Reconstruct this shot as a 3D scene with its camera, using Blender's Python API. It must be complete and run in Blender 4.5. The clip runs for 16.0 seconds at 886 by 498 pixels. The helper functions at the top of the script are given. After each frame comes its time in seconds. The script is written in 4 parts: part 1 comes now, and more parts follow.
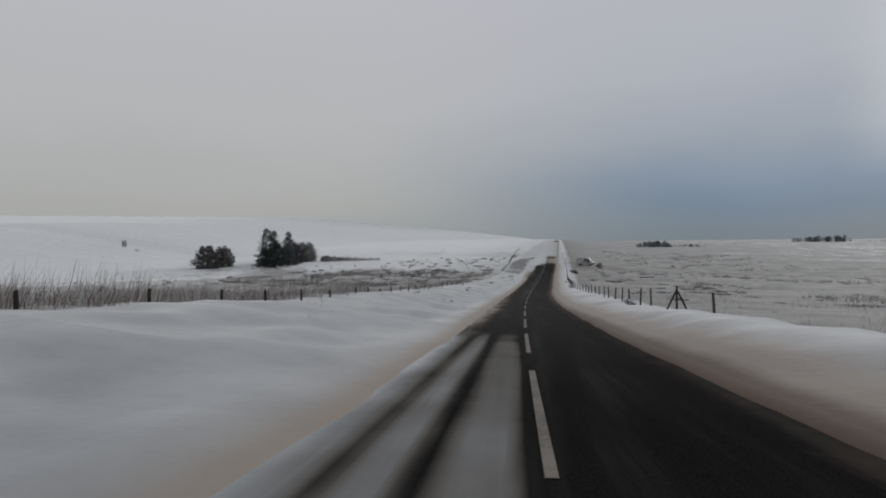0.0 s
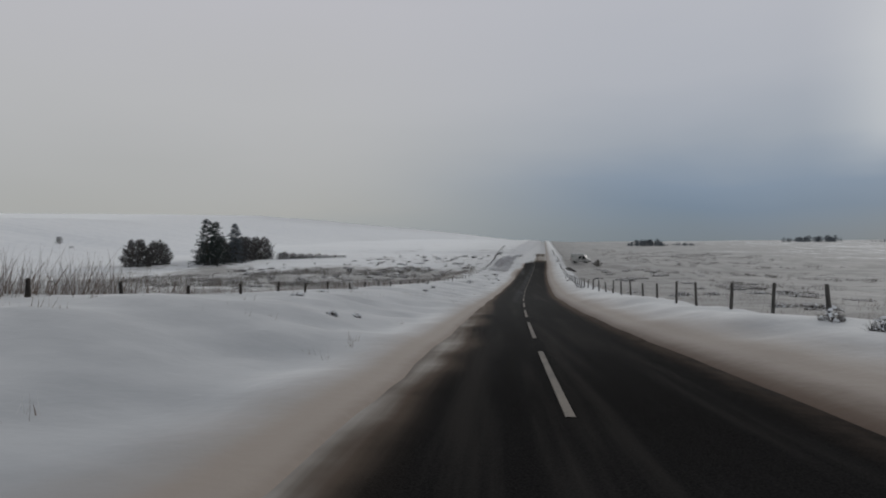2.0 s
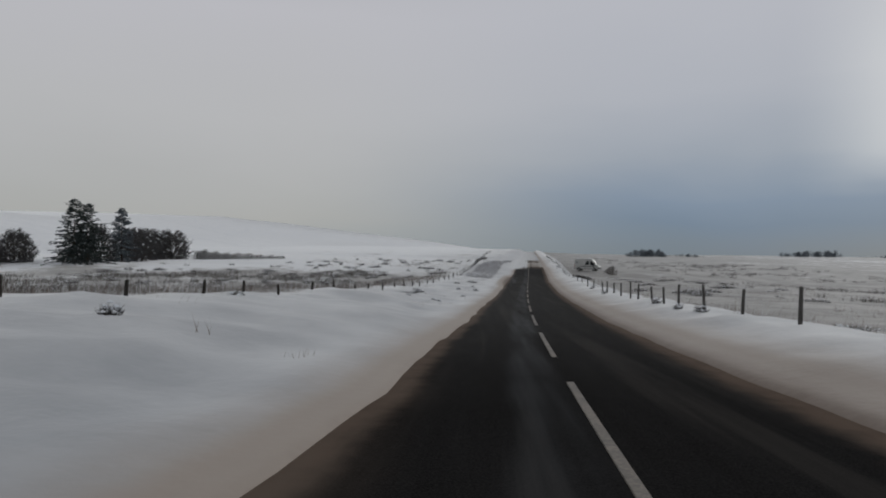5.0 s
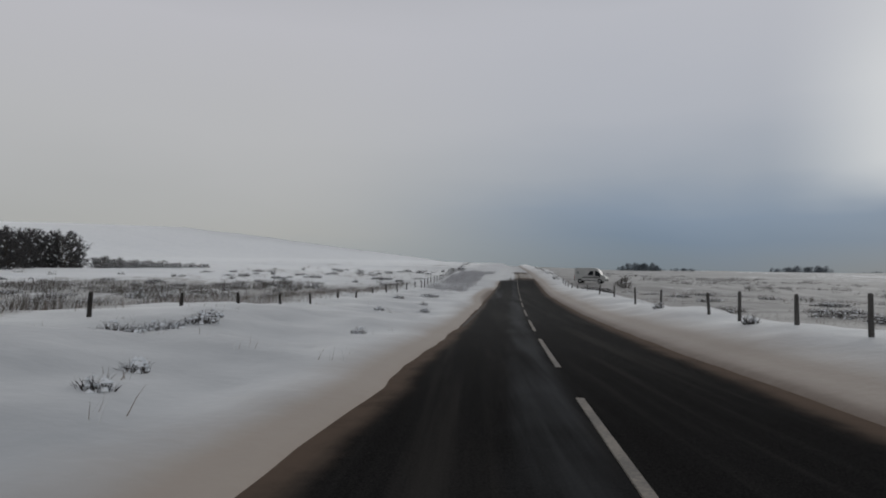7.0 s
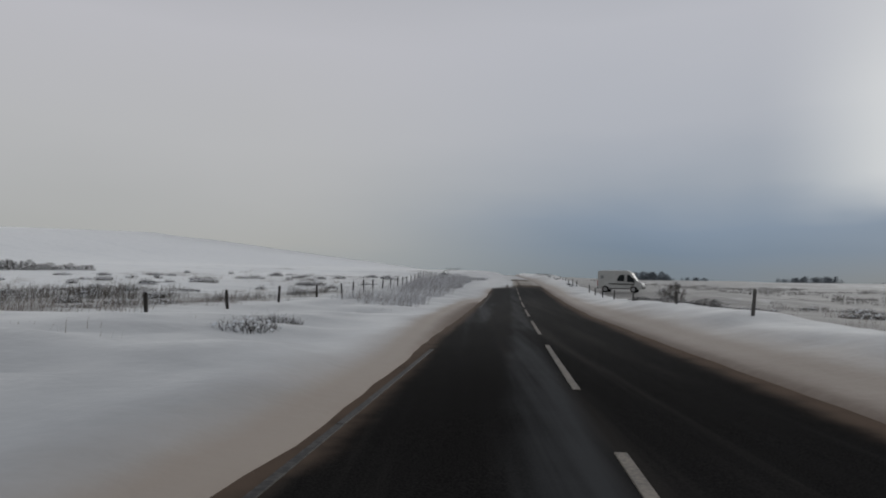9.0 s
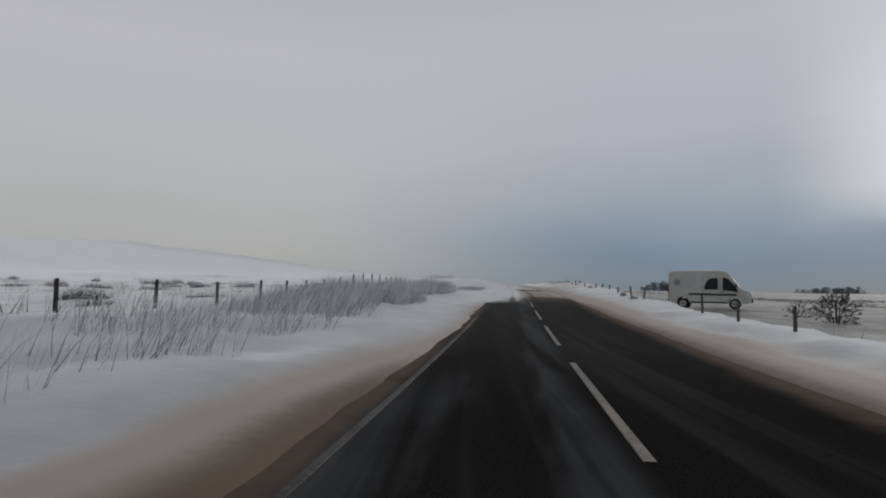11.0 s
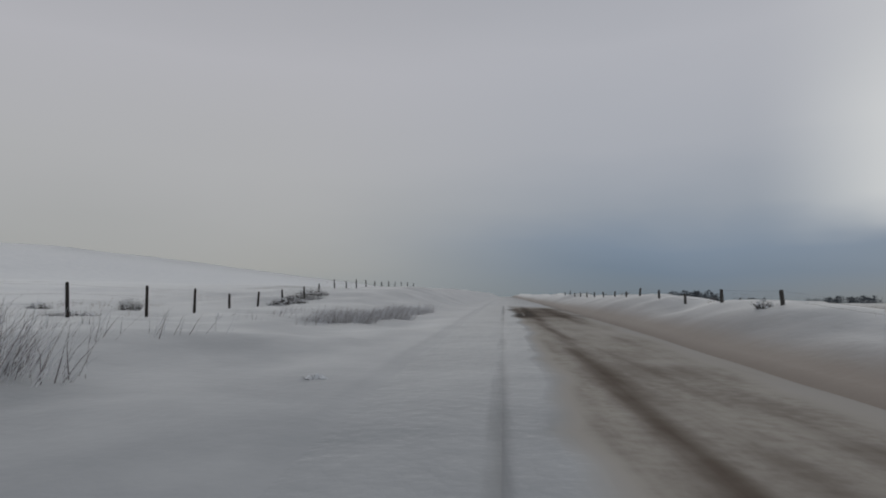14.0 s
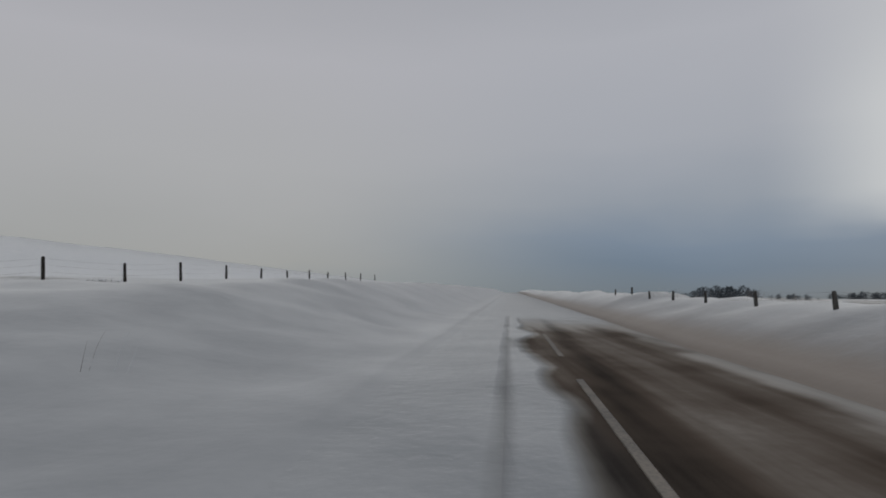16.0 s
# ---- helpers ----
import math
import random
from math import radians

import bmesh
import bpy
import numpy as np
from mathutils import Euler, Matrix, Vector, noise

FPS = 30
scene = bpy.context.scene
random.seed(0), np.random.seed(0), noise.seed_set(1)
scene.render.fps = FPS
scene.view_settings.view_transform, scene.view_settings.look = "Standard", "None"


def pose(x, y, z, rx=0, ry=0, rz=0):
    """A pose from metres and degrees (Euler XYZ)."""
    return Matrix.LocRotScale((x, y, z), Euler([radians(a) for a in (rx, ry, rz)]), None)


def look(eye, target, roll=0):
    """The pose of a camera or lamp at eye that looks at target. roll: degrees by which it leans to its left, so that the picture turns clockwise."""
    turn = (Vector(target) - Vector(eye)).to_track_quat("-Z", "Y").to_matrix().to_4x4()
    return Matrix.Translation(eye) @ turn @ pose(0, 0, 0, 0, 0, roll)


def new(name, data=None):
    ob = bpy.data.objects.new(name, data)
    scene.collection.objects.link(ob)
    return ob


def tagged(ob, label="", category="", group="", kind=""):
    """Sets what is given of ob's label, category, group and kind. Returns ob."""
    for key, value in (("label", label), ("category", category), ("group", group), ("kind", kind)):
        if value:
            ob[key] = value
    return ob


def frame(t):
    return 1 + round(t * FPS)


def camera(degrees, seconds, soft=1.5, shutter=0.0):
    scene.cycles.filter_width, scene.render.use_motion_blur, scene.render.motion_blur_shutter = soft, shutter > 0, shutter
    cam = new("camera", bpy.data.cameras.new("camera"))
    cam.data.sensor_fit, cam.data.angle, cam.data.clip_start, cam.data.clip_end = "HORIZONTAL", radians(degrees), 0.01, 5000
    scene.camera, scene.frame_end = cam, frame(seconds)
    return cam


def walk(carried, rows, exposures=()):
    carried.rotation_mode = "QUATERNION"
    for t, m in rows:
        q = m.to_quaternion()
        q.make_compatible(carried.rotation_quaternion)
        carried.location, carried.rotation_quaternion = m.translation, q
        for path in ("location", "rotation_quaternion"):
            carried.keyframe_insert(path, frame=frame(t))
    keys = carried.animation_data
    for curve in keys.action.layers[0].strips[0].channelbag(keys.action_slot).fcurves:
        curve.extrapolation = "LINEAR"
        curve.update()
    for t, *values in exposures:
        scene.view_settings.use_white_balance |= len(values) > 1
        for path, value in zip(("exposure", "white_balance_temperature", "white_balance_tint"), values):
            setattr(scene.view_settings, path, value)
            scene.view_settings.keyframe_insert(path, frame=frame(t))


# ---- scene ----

# ---- the road's line: plan, heading and profile along its length s ----
HEAD = [(-400, 0), (0, 0), (37, -1.0), (65, -2.0), (106, -3.5), (140, -4.0), (1000, -4.0)]
GRADE = [(-400, -2.0), (-60, -4.8), (8, -4.8), (16, -4.5), (23, -4.05), (35, -3.85), (41, -3.55), (48, -3.4), (82, -2.7),
         (89, -2.1), (95, -1.9), (103, -1.65), (110, -1.5), (118, -0.8), (155, 0.4), (163, 0.75), (170, 1.3), (178, 1.9),
         (193, 1.85), (201, 1.6), (230, 0.95), (500, 0.9), (620, 0.0), (1000, 0.0)]


def smooth_table(rows, lo, hi, width):
    """A table read every metre and evened out over some metres."""
    grid = np.arange(lo, hi + 1.0)
    value = np.interp(grid, [r[0] for r in rows], [r[1] for r in rows])
    k = np.ones(width) / width
    pad = np.pad(value, width, mode="edge")
    return np.convolve(pad, k, "same")[width:-width]


S_LO, S_HI = -400, 1000
S_GRID = np.arange(S_LO, S_HI + 1.0)
HEADING = smooth_table(HEAD, S_LO, S_HI, 21)
SLOPE = smooth_table(GRADE, S_LO, S_HI, 21)
ROAD_X = np.cumsum(-np.sin(np.radians(HEADING)))
ROAD_Y = np.cumsum(np.cos(np.radians(HEADING)))
ROAD_Z = np.cumsum(np.tan(np.radians(SLOPE)))
ROAD_X, ROAD_Y, ROAD_Z = (a - a[-S_LO] for a in (ROAD_X, ROAD_Y, ROAD_Z))


def along(table, s):
    return float(np.interp(s, S_GRID, table))


SIDE = (math.cos(radians(-2.0)), math.sin(radians(-2.0)))


def plan(s, u):
    """The place s metres along the road and u metres to the right of its centre line."""
    over_s = max(0.0, s - S_HI)
    x = along(ROAD_X, s) + u * SIDE[0] + over_s * math.sin(radians(4.0))
    y = along(ROAD_Y, s) + u * SIDE[1] + over_s * math.cos(radians(4.0)) + min(0.0, s - S_LO)
    return x, y


# ---- camera: a car's dashboard camera, 1.25 m over the road ----
# seconds, metres along the road, metres right of the centre line, yaw, pitch and roll in degrees
DRIVE = [
    (0.0, -0.04, -0.23, 6.47, -0.58, 0.4), (0.5, 6.43, -0.33, 6.21, -1.05, 0.6), (1.0, 12.72, -0.43, 5.53, -1.2, 0.6),
    (1.5, 18.73, -0.48, 5.47, -0.82, 0.5), (2.0, 25.16, -0.58, 5.08, -0.42, 0.4), (2.5, 31.37, -0.6, 4.82, -0.6, 0.2),
    (3.0, 37.77, -0.65, 4.76, -0.52, 0.1), (3.5, 44.29, -0.69, 4.55, -0.01, 0), (4.0, 50.98, -0.73, 4.32, 0.18, -0.2),
    (4.5, 57.8, -0.77, 4.08, 0.38, -0.4), (5.0, 64.7, -0.81, 3.84, 0.59, -0.6), (5.5, 71.61, -0.85, 3.6, 0.65, -0.7),
    (6.0, 78.81, -0.9, 3.05, 0.2, -0.7), (6.5, 85.42, -0.94, 2.72, 1.1, -0.6), (7.0, 92.6, -0.9, 2.34, 2.07, -0.7),
    (7.5, 99.64, -0.86, 2.31, 1.92, -0.7), (8.0, 107.45, -0.84, 1.8, 2.08, -0.8), (8.5, 114.88, -0.85, 1.85, 2.71, -0.8),
    (9.0, 122.26, -0.87, 1.94, 3.05, -0.8), (9.5, 129.63, -0.89, 2.04, 3.39, -0.7), (10.0, 137.03, -0.9, 2.15, 3.73, -0.7),
    (10.5, 144.52, -0.92, 2.3, 4.2, -0.6), (11.0, 152.48, -0.98, 2.32, 4.14, -0.6), (11.5, 160.06, -1.03, 1.79, 4.12, -0.4),
    (12.0, 168.2, -1.03, 1.24, 4.02, -0.4), (12.5, 175.54, -1.0, 1.04, 5.1, -0.4), (13.0, 183.42, -0.94, 1.19, 5.36, -0.4),
    (13.5, 191.03, -0.95, 1.36, 5.14, -0.4), (14.0, 198.5, -0.97, 1.53, 5.02, -0.4), (14.5, 205.69, -0.98, 1.69, 4.89, -0.4),
    (15.0, 212.7, -0.99, 1.86, 4.77, -0.4), (15.5, 219.6, -1.0, 2.03, 4.77, -0.4), (16.0, 226.4, -0.94, 2.0, 4.6, -0.4)]
EYE = 1.25

cam = camera(70.0, 16.0, soft=1.9)
rows = []
for t, s, u, yaw, pitch, roll in DRIVE:
    x, y = plan(s, u)
    rows.append((t, pose(x, y, along(ROAD_Z, s) + EYE, 90 + pitch, roll, yaw)))
walk(cam, rows, [(0.0, 0.0), (13.0, 0.0), (14.2, -0.17), (16.0, -0.2)])

# ---- world: a closed grey winter sky, darker and bluer low down ahead on the right ----
world = bpy.data.worlds.new("winter_sky")
scene.world = world
world.use_nodes = True


def wire(nt, a, b):
    nt.links.new(a, b)


def node(nt, kind, **values):
    n = nt.nodes.new(kind)
    for key, value in values.items():
        n.inputs[key].default_value = value
    return n


def math_node(nt, op, a, b=None, c=None, clamp=False):
    n = nt.nodes.new("ShaderNodeMath")
    n.operation, n.use_clamp = op, clamp
    for i, v in enumerate((a, b, c)):
        if v is None:
            continue
        if isinstance(v, (int, float)):
            n.inputs[i].default_value = v
        else:
            nt.links.new(v, n.inputs[i])
    return n.outputs[0]


def span(nt, v, lo, hi, out_lo=0.0, out_hi=1.0):
    n = nt.nodes.new("ShaderNodeMapRange")
    n.interpolation_type = "SMOOTHSTEP"
    nt.links.new(v, n.inputs["Value"])
    for key, value in (("From Min", lo), ("From Max", hi), ("To Min", out_lo), ("To Max", out_hi)):
        n.inputs[key].default_value = value
    return n.outputs["Result"]


def blend(nt, fac, a, b, mode="MIX"):
    n = nt.nodes.new("ShaderNodeMix")
    n.data_type, n.blend_type = "RGBA", mode
    for socket, v in ((n.inputs[0], fac), (n.inputs[6], a), (n.inputs[7], b)):
        if isinstance(v, (int, float)):
            socket.default_value = v
        elif isinstance(v, tuple):
            socket.default_value = (*v, 1.0)
        else:
            nt.links.new(v, socket)
    return n.outputs[2]


def ramp(nt, v, stops):
    n = nt.nodes.new("ShaderNodeValToRGB")
    el = n.color_ramp.elements
    while len(el) < len(stops):
        el.new(0.5)
    for e, (p, c) in zip(el, stops):
        e.position, e.color = p, (*c, 1.0)
    nt.links.new(v, n.inputs[0])
    return n.outputs[0]


nt = world.node_tree
nt.nodes.clear()
coord = nt.nodes.new("ShaderNodeTexCoord")
axis = nt.nodes.new("ShaderNodeSeparateXYZ")
wire(nt, coord.outputs["Generated"], axis.inputs[0])
cloud = node(nt, "ShaderNodeTexNoise", Scale=2.2, Detail=4.0, Roughness=0.5)
stretch = nt.nodes.new("ShaderNodeMapping")
stretch.inputs["Scale"].default_value = (1.0, 1.0, 3.0)
wire(nt, coord.outputs["Generated"], stretch.inputs[0])
wire(nt, stretch.outputs[0], cloud.inputs["Vector"])
wobble = math_node(nt, "MULTIPLY_ADD", cloud.outputs["Fac"], 0.10, -0.05)
height = math_node(nt, "ADD", axis.outputs["Z"], wobble)
left_sky = ramp(nt, height, [(0.0, (0.34, 0.36, 0.36)), (0.05, (0.405, 0.402, 0.382)), (0.20, (0.485, 0.478, 0.467)), (0.35, (0.515, 0.505, 0.515)), (0.75, (0.31, 0.32, 0.34))])
right_sky = ramp(nt, height, [(0.0, (0.155, 0.200, 0.235)), (0.05, (0.150, 0.208, 0.282)), (0.09, (0.192, 0.248, 0.325)), (0.15, (0.32, 0.35, 0.39)), (0.24, (0.43, 0.44, 0.465)), (0.38, (0.49, 0.49, 0.51)), (0.75, (0.31, 0.32, 0.34))])
flat = math_node(nt, "ARCTAN2", axis.outputs["X"], axis.outputs["Y"])
side = span(nt, flat, -0.32, 0.32)
colour = blend(nt, side, left_sky, right_sky)
gap = math_node(nt, "MULTIPLY", span(nt, flat, 0.42, 0.66), math_node(nt, "MULTIPLY", span(nt, height, 0.085, 0.15), span(nt, height, 0.22, 0.40, 1.0, 0.4)))
colour = blend(nt, gap, colour, (0.70, 0.70, 0.675))
colour = blend(nt, 1.0, colour, (0.985, 1.0, 1.037), "MULTIPLY")
sky = nt.nodes.new("ShaderNodeTexSky")
sky.sky_type, sky.sun_disc, sky.sun_elevation, sky.sun_rotation = "NISHITA", False, radians(22), radians(60)
clear = node(nt, "ShaderNodeBackground", Strength=0.08)
wire(nt, sky.outputs[0], clear.inputs["Color"])
closed = node(nt, "ShaderNodeBackground", Strength=1.0)
wire(nt, colour, closed.inputs["Color"])
both = node(nt, "ShaderNodeMixShader", Fac=0.93)
wire(nt, clear.outputs[0], both.inputs[1])
wire(nt, closed.outputs[0], both.inputs[2])
out = nt.nodes.new("ShaderNodeOutputWorld")
wire(nt, both.outputs[0], out.inputs[0])

sun = new("sun", bpy.data.lights.new("sun", "SUN"))
sun.data.energy, sun.data.angle, sun.data.color = 0.5, radians(25), (1.0, 0.97, 0.93)
sun.matrix_world = look((60, 80, 22), (0, 0, 0))


# ---- materials ----
def material(name, rough=0.8, spec=0.3):
    m = bpy.data.materials.new(name)
    m.use_nodes = True
    b = m.node_tree.nodes["Principled BSDF"]
    b.inputs["Roughness"].default_value = rough
    b.inputs["Specular IOR Level"].default_value = spec
    return m, m.node_tree, b


def noise_at(nt, scale, detail=4.0, rough=0.55, stretch=None, source="Object"):
    c = nt.nodes.new("ShaderNodeTexCoord")
    n = node(nt, "ShaderNodeTexNoise", Scale=scale, Detail=detail, Roughness=rough)
    if stretch:
        k = nt.nodes.new("ShaderNodeMapping")
        k.inputs["Scale"].default_value = stretch
        wire(nt, c.outputs[source], k.inputs[0])
        wire(nt, k.outputs[0], n.inputs["Vector"])
    else:
        wire(nt, c.outputs[source], n.inputs["Vector"])
    return n.outputs["Fac"]


def bump(nt, b, height, strength, distance):
    n = node(nt, "ShaderNodeBump", Strength=strength, Distance=distance)
    wire(nt, height, n.inputs["Height"])
    wire(nt, n.outputs[0], b.inputs["Normal"])


def mottled(name, a, b_col, scale, rough=0.8, spec=0.3, bumps=0.3, size=0.02, stretch=None, fine=None):
    """Two colours mixed by a coarse and a fine noise, with a fine relief."""
    m, nt, b = material(name, rough, spec)
    coarse = noise_at(nt, scale, stretch=stretch)
    small = noise_at(nt, fine or scale * 9, detail=3, stretch=stretch)
    f = math_node(nt, "MULTIPLY_ADD", small, 0.5, math_node(nt, "MULTIPLY", coarse, 0.5))
    wire(nt, blend(nt, span(nt, f, 0.36, 0.64), a, b_col), b.inputs["Base Color"])
    bump(nt, b, small, bumps, size)
    return m


def attribute(nt, name):
    n = nt.nodes.new("ShaderNodeAttribute")
    n.attribute_name = name
    return n.outputs["Fac"]


# snow ground: "herb" is how much dead grass stands out of the snow, "slush" road dirt, "near" the wind crust by the
# road; the fourth layer whitens the snow away from the road
SNOW, nt, b = material("snow", 0.8, 0.22)
b.inputs["Sheen Roughness"].default_value = 0.22
herb, slush, near, far_white = (attribute(nt, key) for key in ("herb", "slush", "near", "far_white"))
big, mid, fine = noise_at(nt, 0.05, 5), noise_at(nt, 0.5, 5), noise_at(nt, 6.0, 4)
# darkening towards the lens's lower edge painted in: grey snow near, white snow far
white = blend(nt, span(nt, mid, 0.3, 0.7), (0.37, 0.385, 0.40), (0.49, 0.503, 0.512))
white = blend(nt, far_white, white, blend(nt, span(nt, mid, 0.3, 0.7), (0.66, 0.68, 0.70), (0.74, 0.755, 0.765)))
tuft = math_node(nt, "ADD", math_node(nt, "MULTIPLY", mid, 0.45), math_node(nt, "MULTIPLY", fine, 0.25))
tuft = math_node(nt, "ADD", tuft, math_node(nt, "MULTIPLY", big, 0.30))
wide = math_node(nt, "MULTIPLY_ADD", noise_at(nt, 0.11, 4, 0.6, stretch=(1.0, 0.5, 1.0)), 0.55, -0.275)
cover = span(nt, math_node(nt, "ADD", math_node(nt, "ADD", tuft, wide), math_node(nt, "MULTIPLY_ADD", herb, 0.31, -0.18)), 0.44, 0.62)
cover = math_node(nt, "MULTIPLY", cover, span(nt, herb, 0.0, 0.12))
grass_col = blend(nt, span(nt, fine, 0.35, 0.65), (0.20, 0.18, 0.155), (0.38, 0.365, 0.335))
grass_col = blend(nt, span(nt, noise_at(nt, 0.16, 5, 0.65), 0.40, 0.60), grass_col, (0.15, 0.135, 0.116))
col = blend(nt, math_node(nt, "MULTIPLY", cover, 0.8), white, grass_col)
speck = math_node(nt, "ADD", math_node(nt, "MULTIPLY", noise_at(nt, 1.6, 6, 0.65), 0.7), math_node(nt, "MULTIPLY", fine, 0.3))
soil = math_node(nt, "ADD", slush, math_node(nt, "MULTIPLY_ADD", speck, 0.20, -0.10))
col = blend(nt, math_node(nt, "MULTIPLY", span(nt, soil, 0.0, 0.46), 0.88), col, (0.375, 0.315, 0.262))
col = blend(nt, span(nt, math_node(nt, "MULTIPLY_ADD", fine, 0.04, soil), 0.66, 1.18), col, (0.14, 0.10, 0.074))
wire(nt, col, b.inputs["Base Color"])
wire(nt, math_node(nt, "MULTIPLY", span(nt, soil, 0.0, 0.5, 0.85, 0.15), span(nt, cover, 0.2, 0.9, 1.0, 0.35)), b.inputs["Sheen Weight"])
crust = noise_at(nt, 1.3, 5, 0.6, stretch=(1.0, 0.45, 1.0))
relief = math_node(nt, "ADD", math_node(nt, "MULTIPLY_ADD", fine, 0.35, mid), math_node(nt, "MULTIPLY", crust, 0.7))
bump(nt, b, math_node(nt, "MULTIPLY", relief, near), 0.26, 0.07)

# tarmac, damp in the middle of the lanes, with pale grey streaks and drifted snow where "drift" says so
TARMAC, nt, b = material("tarmac", 0.7, 0.0)
drift, streak, mud, slurry = (attribute(nt, key) for key in ("drift", "streak", "mud", "slurry"))
grit, patch = noise_at(nt, 60.0, 3), noise_at(nt, 0.35, 4)
mid, fine = noise_at(nt, 0.5, 5), noise_at(nt, 6.0, 4)
long = noise_at(nt, 1.0, 4, stretch=(2.2, 0.06, 1.0))
col = blend(nt, span(nt, grit, 0.3, 0.7), (0.0085, 0.0082, 0.008), (0.021, 0.020, 0.019))
col = blend(nt, math_node(nt, "MULTIPLY", span(nt, long, 0.48, 0.72), 0.5), col, (0.046, 0.041, 0.036))
col = blend(nt, math_node(nt, "MULTIPLY", streak, span(nt, math_node(nt, "ADD", long, math_node(nt, "MULTIPLY", patch, 0.4)), 0.45, 0.95)), col, (0.062, 0.064, 0.066))
col = blend(nt, math_node(nt, "MULTIPLY", mud, span(nt, math_node(nt, "ADD", math_node(nt, "MULTIPLY", noise_at(nt, 1.6, 6, 0.65), 0.8), math_node(nt, "MULTIPLY", mud, 0.55)), 0.42, 1.0)), col, (0.125, 0.093, 0.072))
frost = math_node(nt, "ADD", drift, math_node(nt, "MULTIPLY", math_node(nt, "MULTIPLY_ADD", math_node(nt, "ADD", long, patch), 0.35, -0.35), span(nt, drift, 0.0, 0.25)))
thin = math_node(nt, "ADD", slurry, math_node(nt, "MULTIPLY", math_node(nt, "MULTIPLY_ADD", math_node(nt, "ADD", long, patch), 0.55, -0.55), span(nt, slurry, 0.0, 0.3)))
churned = blend(nt, span(nt, thin, 0.0, 0.55), col, (0.125, 0.098, 0.078))
silt = blend(nt, span(nt, math_node(nt, "MULTIPLY_ADD", fine, 0.4, math_node(nt, "MULTIPLY", noise_at(nt, 1.8, 6, 0.65, stretch=(1.0, 0.3, 1.0)), 0.6)), 0.36, 0.64), (0.32, 0.29, 0.255), (0.45, 0.42, 0.375))
churned = blend(nt, span(nt, thin, 0.35, 1.0), churned, silt)
slushy = blend(nt, span(nt, frost, 0.15, 0.5), churned, blend(nt, span(nt, thin, 0.15, 0.7), (0.15, 0.14, 0.125), (0.46, 0.43, 0.39)))
wire(nt, blend(nt, span(nt, frost, 0.36, 1.05), slushy, blend(nt, span(nt, mid, 0.3, 0.7), (0.37, 0.385, 0.40), (0.49, 0.503, 0.512))), b.inputs["Base Color"])
wire(nt, span(nt, patch, 0.35, 0.65, 0.55, 0.75), b.inputs["Roughness"])
b.inputs["Specular IOR Level"].default_value = 0.0
wire(nt, span(nt, frost, 0.5, 1.0, 0.16, 0.85), b.inputs["Sheen Weight"])
wire(nt, span(nt, frost, 0.5, 1.0, 0.12, 0.22), b.inputs["Sheen Roughness"])
crust = math_node(nt, "MULTIPLY", noise_at(nt, 1.3, 5, 0.6, stretch=(1.0, 0.45, 1.0)), 0.7)
crust = math_node(nt, "ADD", math_node(nt, "MULTIPLY_ADD", fine, 0.35, mid), crust)
bump(nt, b, math_node(nt, "MULTIPLY_ADD", grit, 0.035, math_node(nt, "MULTIPLY", crust, span(nt, frost, 0.6, 1.0))), 0.5, 0.09)

PAINT = mottled("road_paint", (0.23, 0.198, 0.16), (0.11, 0.098, 0.083), 1.2, 0.6, 0.3, 0.3, 0.003, fine=26)
EDGE_PAINT = mottled("edge_paint", (0.075, 0.07, 0.064), (0.016, 0.015, 0.014), 0.8, 0.65, 0.3, 0.3, 0.003, fine=20)
POST = mottled("weathered_post", (0.022, 0.019, 0.018), (0.060, 0.053, 0.047), 4.0, 0.9, 0.15, 0.6, 0.01, stretch=(6, 6, 0.7))
GREY_POST = mottled("silvered_post", (0.055, 0.052, 0.05), (0.125, 0.118, 0.11), 4.0, 0.9, 0.15, 0.6, 0.01, stretch=(6, 6, 0.7))
WIRE = mottled("dull_wire", (0.16, 0.16, 0.16), (0.30, 0.29, 0.28), 4.0, 0.5, 0.4)
BARK = mottled("bark", (0.045, 0.036, 0.030), (0.10, 0.085, 0.07), 3.0, 0.9, 0.15, 0.7, 0.03)
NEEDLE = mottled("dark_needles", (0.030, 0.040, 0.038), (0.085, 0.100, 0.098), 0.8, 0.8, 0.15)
# distance haze put into the needle colour, for far woods and one spruce
HAZE_NEEDLE = mottled("haze_grey_needles", (0.075, 0.09, 0.102), (0.19, 0.21, 0.23), 0.4, 0.85, 0.1)
TWIG = mottled("bare_twigs", (0.075, 0.066, 0.062), (0.15, 0.135, 0.125), 0.8, 0.85, 0.15)
FROSTED = mottled("snow_on_branches", (0.70, 0.73, 0.76), (0.82, 0.83, 0.85), 2.0, 0.8, 0.2)


def stalks(name, dark, pale, frost, share):
    """Dead stalks that differ one from the other, a share of them white with rime."""
    m, nt, b = material(name, 0.9, 0.1)
    g = nt.nodes.new("ShaderNodeNewGeometry")
    pick = g.outputs["Random Per Island"]
    fleck = noise_at(nt, 7.0, 3)
    col = blend(nt, math_node(nt, "MULTIPLY_ADD", fleck, 0.6, math_node(nt, "MULTIPLY", pick, 0.4)), dark, pale)
    rime = span(nt, math_node(nt, "ADD", pick, math_node(nt, "MULTIPLY_ADD", fleck, 0.5, -0.25)), 1.0 - share, 1.08 - share)
    wire(nt, blend(nt, rime, col, frost), b.inputs["Base Color"])
    return m


